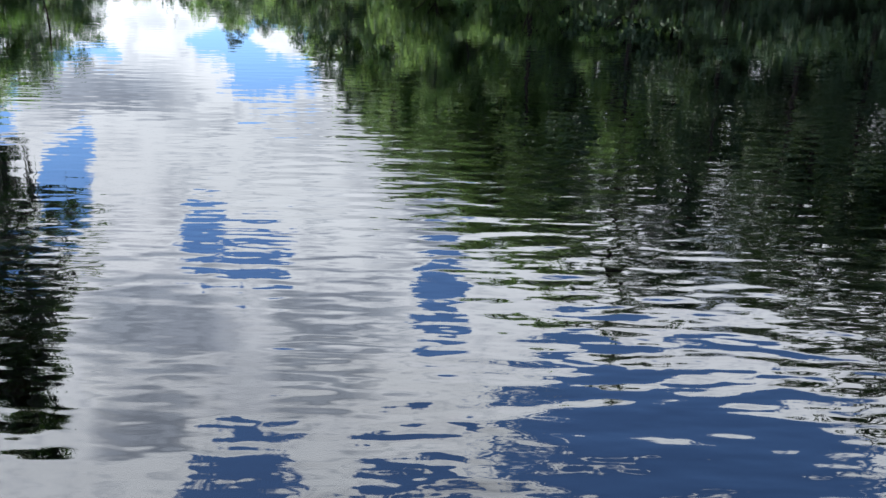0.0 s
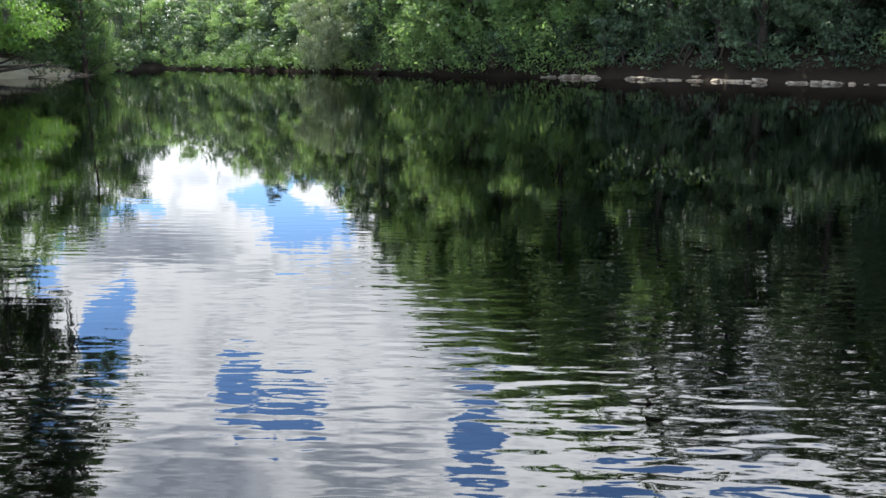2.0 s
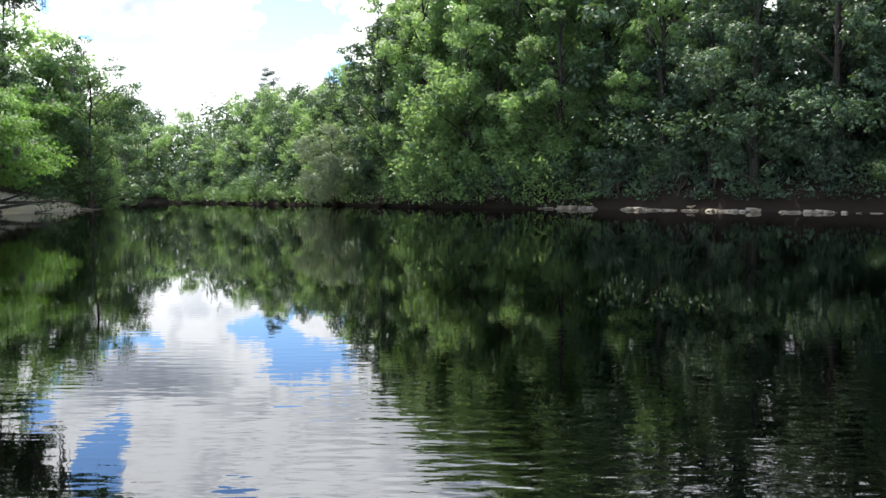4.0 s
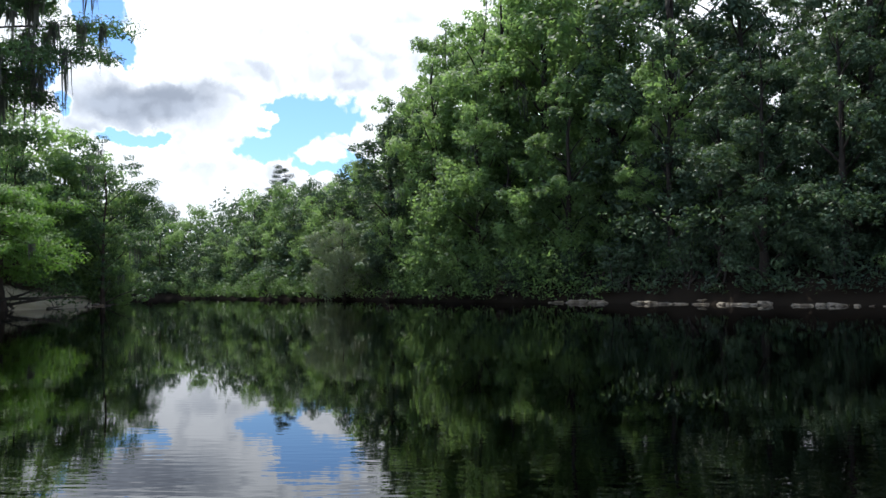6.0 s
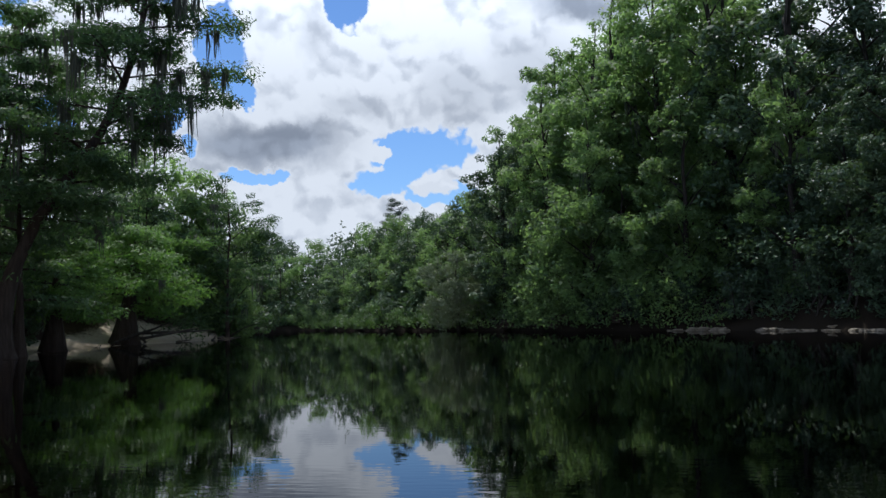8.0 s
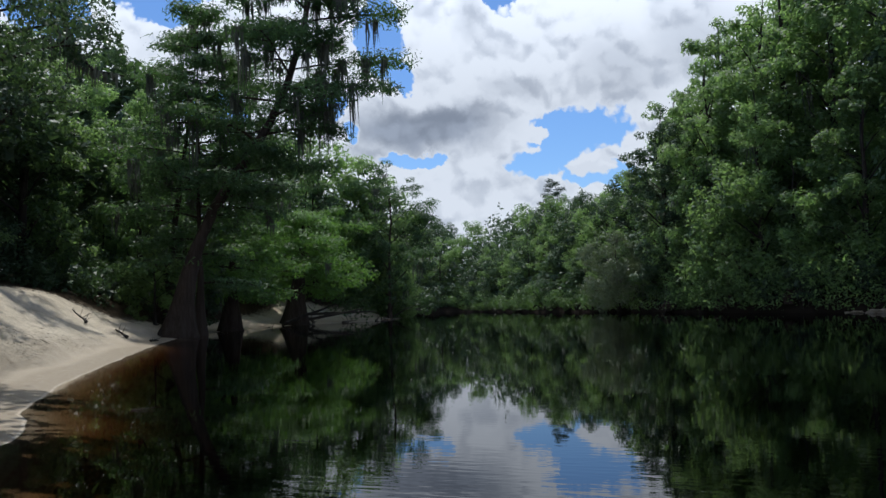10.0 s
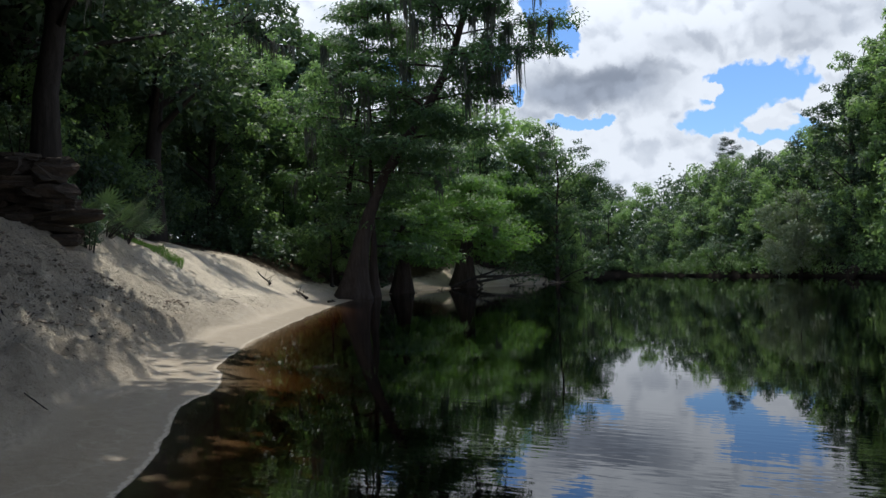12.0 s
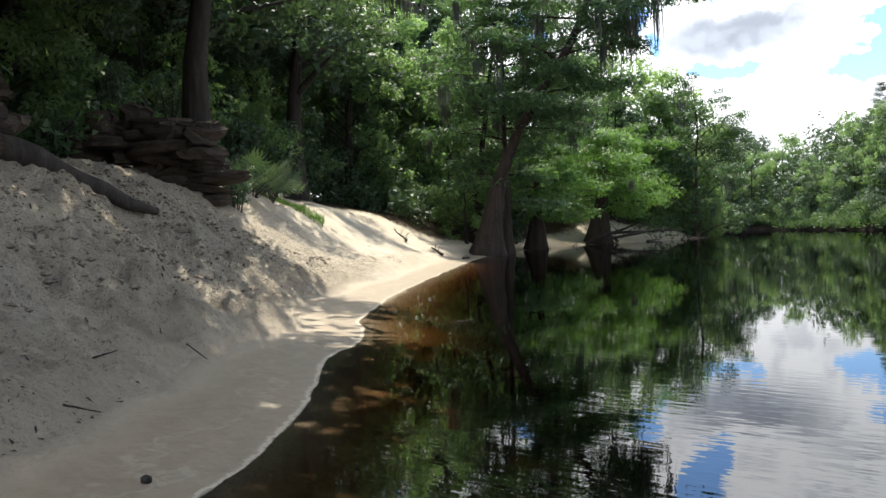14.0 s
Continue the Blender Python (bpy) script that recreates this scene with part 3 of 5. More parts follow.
def broadleaf(seed, H, R, base, lobes, count, leaf=(0.30, 0.17), leaf_mat=None, label="", name="broadleaf_tree", droop=0.0,
              hang=0.0, moss=0, lean=(0.0, 0.0), trunk_r=0.015, flat=0.75, bark=None, tuft=0.40):
    """A broadleaf tree: limbs end in rounded lobes of foliage, each lobe a cluster of leafy tufts with gaps between."""
    rng = np.random.default_rng(seed)
    tree = thing(name, label, "tree")
    w = Wood()
    tp = []
    for i in range(9):
        f = i / 8
        tp.append(Vector((lean[0] * f * H + rng.normal() * 0.012 * H * f, lean[1] * f * H + rng.normal() * 0.012 * H * f, f * H * 0.90 - 0.4 * (i == 0))))
    r0 = H * trunk_r
    tr = [r0 * (1.7 if i == 0 else 1.12 if i == 1 else 1.0) * (1 - 0.92 * (i / 8) ** 1.1) for i in range(9)]
    w.limb(tp, tr, 8)

    def on_trunk(f):
        k = min(int(f * 8), 7)
        return tp[k].lerp(tp[k + 1], f * 8 - k)

    centres, radii, ends = [], [], []
    for i in range(lobes):
        g = ((i + rng.uniform(0.1, 0.9)) / lobes) ** 0.9
        f = base + (0.93 - base) * g
        prof = max(0.22, math.sin(math.pi * (0.20 + 0.68 * g)) ** 0.8)
        lr = R * rng.uniform(0.30, 0.56) * (0.72 + 0.28 * prof) * (18 / (lobes + 2)) ** 0.35
        a = i * 2.39996 + rng.normal() * 0.4
        out = max(0.0, R * prof * rng.uniform(0.75, 1.15) - lr * 0.55)
        c = on_trunk(f * 0.98) + Vector((math.cos(a) * out, math.sin(a) * out, -hang * out * 0.6))
        root = on_trunk(max(0.04, f - 0.25 * out / H - 0.10))
        bend = root.lerp(c, 0.55) + Vector((rng.normal() * 0.08, rng.normal() * 0.08, 0.06)) * out
        br = max(0.035, r0 * 0.45 * (1 - 0.6 * g))
        w.limb([root, bend, c], [br, br * 0.7, br * 0.3], 5)
        for k in range(9):
            d = Vector((rng.normal(), rng.normal(), rng.normal() * 0.8 + 0.25)) + Vector((math.cos(a), math.sin(a), 0)) * 0.55
            d.normalize()
            q = c + Vector((d.x, d.y, d.z * 0.8)) * lr * rng.uniform(0.55, 1.05)
            centres.append(q), radii.append(lr * tuft * rng.uniform(0.7, 1.25))
            if k < 5:
                w.limb([c, c.lerp(q, 0.6) + Vector((0, 0, 0.05 * lr)), q], [br * 0.3, br * 0.18, 0.012], 3)
                ends.append(q)
        centres.append(c), radii.append(lr * tuft * 1.2)
    centres.append(tp[-1]), radii.append(R * 0.18)
    part("trunk", w.mesh("trunk"), bark or BARK, tree)
    part("crown", loose_mesh("crown", leaves(rng, centres, radii, count, leaf[0], leaf[1], flat, 0.6, droop)), leaf_mat, tree)
    if moss:
        pick = [ends[k] for k in rng.choice(len(ends), size=min(moss, len(ends)), replace=False)]
        part("hanging_moss", loose_mesh("hanging_moss", strands(rng, [p + Vector((0, 0, -0.2)) for p in pick], 2.2)), MOSS, tree, "grey hanging moss")["kind"] = "stuff"
    return tree


def bush(seed, H, R, count, leaf, mat, label, name="bush", stems=7):
    rng = np.random.default_rng(seed)
    b = thing(name, label, "bush")
    w = Wood()
    centres, radii = [], []
    for i in range(stems):
        a, out = i * 2.4 + rng.normal() * 0.3, R * rng.uniform(0.3, 0.95)
        top = Vector((math.cos(a) * out, math.sin(a) * out, H * rng.uniform(0.35, 0.92)))
        foot = Vector((math.cos(a) * R * 0.12, math.sin(a) * R * 0.12, -0.3))
        mid = foot.lerp(top, 0.55) + Vector((0, 0, H * 0.12))
        w.limb([foot, mid, top], [0.05, 0.035, 0.01], 5)
        for p, s in ((mid, 0.8), (top, 1.0), (foot.lerp(mid, 0.6), 0.7)):
            centres.append(p), radii.append(R * 0.40 * s * rng.uniform(0.8, 1.2))
    part("woody_base", w.mesh("woody_base"), BARK, b)
    part("foliage", loose_mesh("foliage", leaves(rng, centres, radii, count, leaf[0], leaf[1], 0.7, 0.6, 0.2)), mat, b)
    return b


def pine(seed, H, R, count, label):
    rng = np.random.default_rng(seed)
    t = thing("pine_tree", label, "tree")
    w = Wood()
    tp = [Vector((rng.normal() * 0.08 * i, rng.normal() * 0.08 * i, H * 0.97 * i / 8 - 0.4 * (i == 0))) for i in range(9)]
    w.limb(tp, [H * 0.016 * (1 - 0.9 * i / 8) for i in range(9)], 8)
    centres, radii = [], []
    for i in range(26):
        g = i / 25
        f = 0.52 + 0.46 * g
        ln = R * (1 - 0.75 * g ** 1.5) * rng.uniform(0.7, 1.15)
        a = i * 2.4
        p0 = tp[0].lerp(tp[-1], f)
        q = p0 + Vector((math.cos(a) * ln, math.sin(a) * ln, ln * rng.uniform(0.0, 0.45)))
        w.limb([p0, p0.lerp(q, 0.5) + Vector((0, 0, -0.05 * ln)), q], [0.07, 0.05, 0.015], 5)
        centres += [q, p0.lerp(q, 0.7)]
        radii += [R * 0.24, R * 0.2]
    part("trunk", w.mesh("trunk"), BARK, t)
    part("crown", loose_mesh("crown", leaves(rng, centres, radii, count, 0.42, 0.05, 0.6, 0.3)), LEAF_PINE, t)
    return t


def cypress(seed, H, R, base, count, label, lean=(0.0, 0.0), flare=2.3, bole=0.42, fade=1.9, tiers=26, moss=40, moss_len=2.4, spine=None, mat=None, droop=0.12, rise=0.16):
    """A bald cypress: fluted, widened foot, level feathery boughs, hanging moss. spine: how far out the stem stands at each height."""
    rng = np.random.default_rng(seed)
    t = thing("bald_cypress", label, "tree")
    w = Wood()
    tp, tr = [], []
    way0 = Vector((lean[0], lean[1], 0))
    for i, f in enumerate((0.0, 0.012, 0.03, 0.05, 0.08, 0.12, 0.17, 0.24, 0.32, 0.40, 0.48, 0.6, 0.75, 0.9, 0.97)):
        off = way0.normalized() * float(np.interp(f * H, *spine)) if spine else way0 * H * f
        tp.append(Vector((off.x + rng.normal() * 0.04 * (i > 5), off.y + rng.normal() * 0.04 * (i > 5), H * f - 0.5 * (i == 0))))
        tr.append(bole * (1 - f * 0.93) + (flare / 2 - bole) * math.exp(-f * H / fade))
    start = len(w.v)
    w.limb(tp, tr, 28)
    for i in range(len(tp)):
        for k in range(28):
            v = w.v[start + i * 28 + k]
            w.v[start + i * 28 + k] = tp[i] + (v - tp[i]) * (1 + 0.20 * math.exp(-max(tp[i].z, 0) / 1.6) * math.cos(k * math.pi / 2 + 0.7 * math.sin(k * 1.3)) + rng.normal() * 0.015)

    def on_trunk(f):
        for k in range(len(tp) - 1):
            if tp[k + 1].z >= f * H or k == len(tp) - 2:
                return tp[k].lerp(tp[k + 1], min(1.0, max(0.0, (f * H - tp[k].z) / (tp[k + 1].z - tp[k].z))))

    centres, radii, ends = [], [], []
    for i in range(tiers):
        g = (i + rng.uniform(0, 0.9)) / tiers
        f = base + (0.96 - base) * g
        ln = R * (0.72 + 0.42 * math.sin(math.pi * min(1, g * 1.15))) * (1 - 0.55 * g ** 3) * rng.uniform(0.55, 1.15)
        a = i * 2.39996 + rng.normal() * 0.3
        p0 = on_trunk(f)
        way = Vector((math.cos(a), math.sin(a), rng.uniform(-0.05, 0.28) + rise * g))
        pts = [p0 + way * ln * k / 5 + Vector((rng.normal() * 0.1, rng.normal() * 0.1, -droop * ln * (k / 5) ** 2)) for k in range(6)]
        lr = 0.10 * (1 - 0.5 * g)
        w.limb(pts, [lr, lr * 0.85, lr * 0.65, lr * 0.5, lr * 0.3, 0.012], 4)
        side = Vector((-way.y, way.x, 0)).normalized()
        for k in (2, 3, 4, 5):
            for s in (-1, 1):
                q = pts[k] + side * s * ln * rng.uniform(0.10, 0.32) + Vector((0, 0, rng.uniform(-0.35, 0.1)))
                w.limb([pts[k - 1], q], [0.028, 0.008], 3)
                centres.append(q), radii.append(R * rng.uniform(0.15, 0.28)), ends.append(q)
                centres.append(pts[k].lerp(q, 0.5)), radii.append(R * rng.uniform(0.12, 0.18))
        centres.append(pts[5]), radii.append(R * 0.16)
    part("trunk", w.mesh("trunk"), BARK_CYPRESS, t, "fluted trunk with a swollen foot")
    part("crown", loose_mesh("crown", leaves(rng, centres, radii, count, 0.34, 0.11, 0.46, 0.8, 0.25)), mat or LEAF_CYPRESS, t)
    if moss:
        high_up = [q for q in ends if q.z > 0.36 * H]
        pick = [high_up[k] for k in rng.choice(len(high_up), size=min(moss, len(high_up)), replace=False)]
        part("hanging_moss", loose_mesh("hanging_moss", strands(rng, pick, moss_len, 26, 0.15, 0.042)), MOSS, t, "long grey hanging moss")["kind"] = "stuff"
    return t


def place(ob, x, y, scale=1.0, turn=0.0, tall=1.0, sink=0.1):
    """Stand a copy of a plant on the ground."""
    m = Matrix.Translation((x, y, height(x, y) - sink)) @ Matrix.Rotation(turn, 4, "Z") @ Matrix.Diagonal((scale / ob.scale.x, scale / ob.scale.y, scale * tall / ob.scale.z, 1))
    return copy_thing(ob, m)


def set_down(ob, x, y, scale=1.0, turn=0.0, tall=1.0, sink=0.1):
    """Stand the plant itself on the ground."""
    ob.matrix_basis = Matrix.Translation((x, y, height(x, y) - sink)) @ Matrix.Rotation(turn, 4, "Z") @ Matrix.Diagonal((scale, scale, scale * tall, 1))
    return ob


class Stock:
    """Plants of one kind: the first one asked for is the original, the rest are copies."""

    def __init__(self, *kinds):
        self.kinds, self.used = kinds, set()

    def put(self, k, x, y, scale=1.0, turn=0.0, tall=1.0, sink=0.1):
        k = k % len(self.kinds)
        made = (place if k in self.used else set_down)(self.kinds[k], x, y, scale, turn, tall, sink)
        self.used.add(k)
        return made


def along(line, s):
    """The point s metres along a line, and the unit normal to its left."""
    for (ax, ay), (bx, by) in zip(line[:-1], line[1:]):
        ln = math.hypot(bx - ax, by - ay)
        if s <= ln or (bx, by) == line[-1]:
            return ax + (bx - ax) * s / ln, ay + (by - ay) * s / ln, (-(by - ay) / ln, (bx - ax) / ln)
        s -= ln


def thicket(name, label, mat, seed, line, s0, s1, d0, d1, low, high, count, size, lumpy=2.2, over=-9.0, thin=0.28):
    """A dense, uneven mass of leaves along a bank, between two distances from the water; its top rises from low to high inland."""
    g = np.random.default_rng(seed)
    s, d = g.uniform(s0, s1, count), d0 + (d1 - d0) * g.uniform(0, 1, count) ** 0.8
    pts = np.array([along(line, v)[:2] + along(line, v)[2] for v in s])
    x, y = pts[:, 0] + pts[:, 2] * d, pts[:, 1] + pts[:, 3] * d
    top = (low + (high - low) * (d - d0) / (d1 - d0)) * (1 + 0.55 * fbm(x, y, 1 / lumpy, 2, seed))
    z = np.maximum(terrain(x, y)[0], over) + top * g.uniform(0, 1, count) ** 0.75
    pos = np.stack([x, y, z], 1)
    gap = value_noise(x / 1.1 + z / 1.7, y / 1.1 - z / 1.3, seed + 50) > thin
    pos = pos[gap]
    n = len(pos)
    nrm = g.normal(size=(n, 3)) * 0.55 + np.array([0, 0, 0.8])
    nrm /= np.linalg.norm(nrm, axis=1)[:, None]
    u = np.cross(nrm, g.normal(size=(n, 3)))
    u /= np.linalg.norm(u, axis=1)[:, None]
    v = np.cross(nrm, u)
    k = g.uniform(0.6, 1.3, n)[:, None] * 0.5
    me = loose_mesh(name, np.stack([pos - u * size[0] * k + v * size[1] * k, pos + u * size[0] * k, pos - u * size[0] * k * 0.7 - v * size[1] * k], 1))
    me.materials.append(mat)
    return tagged(new(name, me), label, "undergrowth", kind="stuff")


# ---- the woods ----
rng = random.Random(11)
oak = dict(leaf=(0.31, 0.21), leaf_mat=LEAF_OAK_SHADE, label="tall dark green oak leaning over the river bank")
gum = dict(leaf=(0.31, 0.21), leaf_mat=LEAF_SWEETGUM, label="leafy bright green broadleaf tree on the river bank")
TALL = Stock(broadleaf(1, 24, 4.6, 0.05, 19, 12400, **oak), broadleaf(2, 24, 4.4, 0.04, 18, 12400, **gum),
             broadleaf(3, 24, 5.0, 0.06, 18, 12400, **gum), broadleaf(4, 24, 4.2, 0.05, 19, 12400, moss=14, **gum))
SMALL = Stock(broadleaf(5, 10, 3.6, 0.04, 14, 6200, droop=0.3, hang=0.12, **{**gum, "leaf": (0.28, 0.18)}),
              broadleaf(6, 10, 3.2, 0.04, 14, 6200, droop=0.3, hang=0.15, **{**oak, "leaf": (0.28, 0.18)}),
              broadleaf(7, 10, 4.0, 0.04, 14, 6200, droop=0.4, hang=0.2, **{**gum, "leaf": (0.28, 0.18)}))
FAR = Stock(broadleaf(8, 13, 4.6, 0.04, 10, 6900, **{**gum, "leaf": (0.31, 0.21)}), broadleaf(9, 13, 4.8, 0.04, 10, 6900, **{**oak, "leaf": (0.31, 0.21)}),
            broadleaf(10, 13, 4.2, 0.04, 9, 6900, **{**gum, "leaf": (0.31, 0.21)}))
BUSH = Stock(bush(20, 2.6, 2.0, 1450, (0.22, 0.12), LEAF_BUSH, "low leafy green bush hanging over the bank"),
             bush(21, 3.2, 1.8, 1450, (0.22, 0.12), LEAF_OAK_SHADE, "dark leafy bush on the bank"),
             bush(22, 2.2, 2.3, 1450, (0.23, 0.12), LEAF_BUSH, "spreading green bush on the bank"))
WILLOW = Stock(broadleaf(12, 11, 4.4, 0.08, 16, 12000, leaf=(0.32, 0.12), leaf_mat=LEAF_WILLOW, droop=0.9, hang=0.25, moss=10,
                         label="grey-green willow with drooping foliage", name="willow_tree"))
PINE = Stock(pine(13, 18, 3.0, 6000, "dark pine standing above the far woods"))

BANK = RIGHT_SHORE[3:15]
for k in range(60):
    s = 1.0 + k * 2.25 + rng.uniform(-0.6, 0.6)
    x, y, n = along(BANK, s)
    d = rng.uniform(0.3, 1.9) if s < 78 else rng.uniform(1.0, 3.6)
    BUSH.put(rng.randrange(3), x + n[0] * d, y + n[1] * d, rng.uniform(0.7, 1.2), rng.uniform(0, 6.3))
for k in range(31):
    s = 1.0 + k * 4.4 + rng.uniform(-1.2, 1.2)
    x, y, n = along(BANK, s)
    d = rng.uniform(2.4, 5.0) if s < 78 else rng.uniform(4.5, 6.5)
    # beyond 82 m only dark leaves, painting the deep shade of this stretch
    SMALL.put((1, 0, 1, 2)[k % 4] if s < 48 else 1 if s > 82 else rng.choice((0, 2)), x + n[0] * d, y + n[1] * d, rng.uniform(0.8, 1.3) * (0.72 if s < 42 else 1.0), rng.uniform(0, 6.3))
# the tops of the woods over the water, by the way along the bank, fitted to the skyline the camera sees: low at the
# bend, then ever taller, with one gap
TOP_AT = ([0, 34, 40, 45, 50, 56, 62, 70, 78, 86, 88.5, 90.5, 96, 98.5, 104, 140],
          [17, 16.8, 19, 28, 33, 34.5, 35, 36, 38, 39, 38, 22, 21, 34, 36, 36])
# beyond 80 m dark oak leaves stand in for the deep shade there
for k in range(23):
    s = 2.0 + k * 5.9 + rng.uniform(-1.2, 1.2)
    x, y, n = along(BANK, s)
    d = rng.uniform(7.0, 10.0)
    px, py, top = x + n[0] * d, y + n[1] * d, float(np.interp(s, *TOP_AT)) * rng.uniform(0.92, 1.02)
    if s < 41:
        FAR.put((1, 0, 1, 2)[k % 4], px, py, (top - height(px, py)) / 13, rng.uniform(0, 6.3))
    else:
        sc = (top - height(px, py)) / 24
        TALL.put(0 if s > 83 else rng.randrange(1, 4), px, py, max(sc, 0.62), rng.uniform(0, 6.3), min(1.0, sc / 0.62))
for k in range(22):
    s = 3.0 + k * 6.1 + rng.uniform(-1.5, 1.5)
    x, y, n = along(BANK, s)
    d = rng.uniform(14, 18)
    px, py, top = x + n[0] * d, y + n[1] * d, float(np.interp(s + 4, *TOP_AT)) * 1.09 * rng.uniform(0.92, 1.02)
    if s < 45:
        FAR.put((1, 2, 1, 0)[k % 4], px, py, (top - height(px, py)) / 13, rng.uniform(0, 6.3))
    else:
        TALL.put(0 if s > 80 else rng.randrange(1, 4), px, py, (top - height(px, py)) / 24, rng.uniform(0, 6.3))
for k in range(13):
    s = 3.0 + k * 10.5
    x, y, n = along(BANK, s)
    FAR.put(rng.randrange(3), x + n[0] * 28, y + n[1] * 28, 1.3 if s < 50 or abs(s - 86) < 4 else 1.9, rng.uniform(0, 6.3))
# dark oaks and lighter trees at the water's edge; past the ninth, dark leaves paint the shade
for k in range(19):
    x, y, n = along(BANK, 52 + k * 4.5 + rng.uniform(-1, 1))
    d = rng.uniform(1.8, 4.2)
    if k in (3, 5, 7):
        continue
    TALL.put(0 if k in (0, 1) or k > 8 else 1 + k % 3, x + n[0] * d, y + n[1] * d, rng.uniform(0.60, 0.84) * (1.1 if k < 4 else 1.0), rng.uniform(0, 6.3), 1.0)
# the far side of the bend
for x, y, sc in ((-50, 138, 0.85), (-57, 142, 0.9), (-64, 146, 0.95), (-71, 148, 1.0), (-79, 149, 1.0), (-47, 144, 1.0), (-55, 150, 1.1), (-63, 154, 1.15),
                 (-72, 156, 1.2), (-82, 158, 1.25), (-92, 154, 1.1), (-88, 166, 1.4), (-101, 160, 1.3), (-68, 164, 1.35)):
    FAR.put(rng.choice((1, 0, 1, 2)), x, y, sc, rng.uniform(0, 6.3))
for k in range(14):
    x, y, n = along(RIGHT_SHORE[1:4], 48 + k * 3.2)
    BUSH.put(rng.randrange(3), x + n[0] * 1.2, y + n[1] * 1.2, rng.uniform(1.0, 1.5), rng.uniform(0, 6.3))
PINE.put(0, -29.5, 135, 0.95)
PINE.put(0, -33, 138, 0.80, 2.0)
WILLOW.put(0, -14.6, 96.4, 0.95, 0.0, 0.9)

# dark leaves below the trees put the understory's shade into the colour
thicket("undergrowth", "dark tangled undergrowth below the trees of the far bank", LEAF_OAK_SHADE, 71, BANK, 0, 80, 0.4, 13, 1.0, 6.5, 42000, (0.38, 0.24))
thicket("undergrowth", "dark undergrowth in the shade of the tall trees", LEAF_OAK_SHADE, 76, BANK, 78, 137, 1.2, 16, 0.5, 6.0, 34000, (0.38, 0.24))
thicket("undergrowth", "green growth on the far side of the bend", LEAF_OAK_SHADE, 77, RIGHT_SHORE[1:5], 20, 104, 0.5, 14, 2.0, 11.0, 44000, (0.6, 0.38), 2.2, -9.0, 0.12)
thicket("overhang", "leafy growth hanging over the foot of the far bank", LEAF_BUSH, 78, BANK, 0, 84, -0.9, 3.0, 0.9, 2.2, 20000, (0.30, 0.17), 1.6, 0.25, 0.40)
thicket("overhang", "sparse dark growth above the pale ledges", LEAF_OAK_SHADE, 79, BANK, 82, 137, 0.0, 3.5, 0.7, 1.8, 16000, (0.30, 0.17), 1.8, 0.75, 0.45)
thicket("overhang", "boughs of the bank's trees reaching out over the water", LEAF_OAK_SHADE, 83, BANK, 84, 137, -1.8, 4.5, 1.6, 4.5, 12000, (0.30, 0.18), 2.4, 4.6, 0.5)
# the sunlight on this low fringe is put into the brighter leaf colour
thicket("overhang", "sprays of leaves leaning out from the foot of the trees, painted a sunlit green", LEAF_SWEETGUM, 87, BANK, 58, 81, -1.6, 2.6, 3.0, 7.5, 13000, (0.34, 0.19), 2.6, 0.5, 0.46)
thicket("far_wood", "dense dark green woods behind the far bank", LEAF_OAK_SHADE, 72, RIGHT_SHORE[1:15], 0, 203, 24, 40, 10.5, 11.5, 60000, (0.75, 0.5), 6.0, -9.0, 0.1)

TALL.put(0, -9.0, 92.0, 0.90, 1.0)
TALL.put(3, -4.0, 86.5, 1.0, 2.0)

# ---- the sandy bank ----
set_down(cypress(31, 31, 5.4, 0.25, 52000, "tall bald cypress leaning over the water, hung with grey moss", lean=(0.80, 0.60), flare=2.5, bole=0.38, tiers=44, moss=95, moss_len=3.4,
                 spine=([0, 3.3, 5.3, 7.6, 9.8, 12.0, 13.9, 18.0, 23.0, 31.0], [0, 0.5, 1.1, 2.1, 3.5, 5.0, 6.0, 7.4, 8.0, 8.4])), -30.9, 42.0, sink=0.3)
set_down(cypress(32, 21, 4.6, 0.16, 15000, "slender upright bald cypress beside the leaning one", flare=1.0, bole=0.17, moss=20, tiers=30), -31.2, 44.6, sink=0.3)
set_down(cypress(36, 21, 5.2, 0.14, 17000, "bald cypress hung with moss behind the leaning one", flare=1.8, bole=0.24, moss=34, lean=(0.12, 0.06), tiers=32), -36.5, 48.0, sink=0.3)
set_down(cypress(38, 20, 5.0, 0.10, 15000, "bald cypress with mossy boughs at the back of the sand", flare=1.6, bole=0.22, moss=30, lean=(0.14, 0.08), tiers=32), -39.5, 58.0, sink=0.3)
set_down(cypress(33, 8.0, 4.0, 0.36, 11000, "low bald cypress with bright green boughs over the sand", flare=1.9, bole=0.40, fade=2.4, moss=0, lean=(0.06, 0.0), tiers=18, mat=LEAF_CYPRESS_LIT, droop=0.26), -34.6, 52.9, sink=0.3)
set_down(cypress(34, 10, 6.0, 0.36, 20000, "spreading bald cypress with a thick dark foot at the water's edge", flare=2.7, bole=0.60, fade=2.4, moss=4, lean=(0.10, 0.02), tiers=26, mat=LEAF_CYPRESS_LIT, droop=0.24, rise=0.1), -37.2, 66.5, sink=0.3)
set_down(cypress(39, 9.0, 5.2, 0.38, 15000, "low light green cypress spreading over the end of the sand", flare=1.6, bole=0.22, moss=0, lean=(0.14, -0.04), tiers=22, mat=LEAF_CYPRESS_LIT, droop=0.22, rise=0.1), -40.5, 76.0, sink=0.3)
fine = dict(leaf=(0.27, 0.13), leaf_mat=LEAF_CYPRESS, flat=0.5, bark=BARK_CYPRESS)
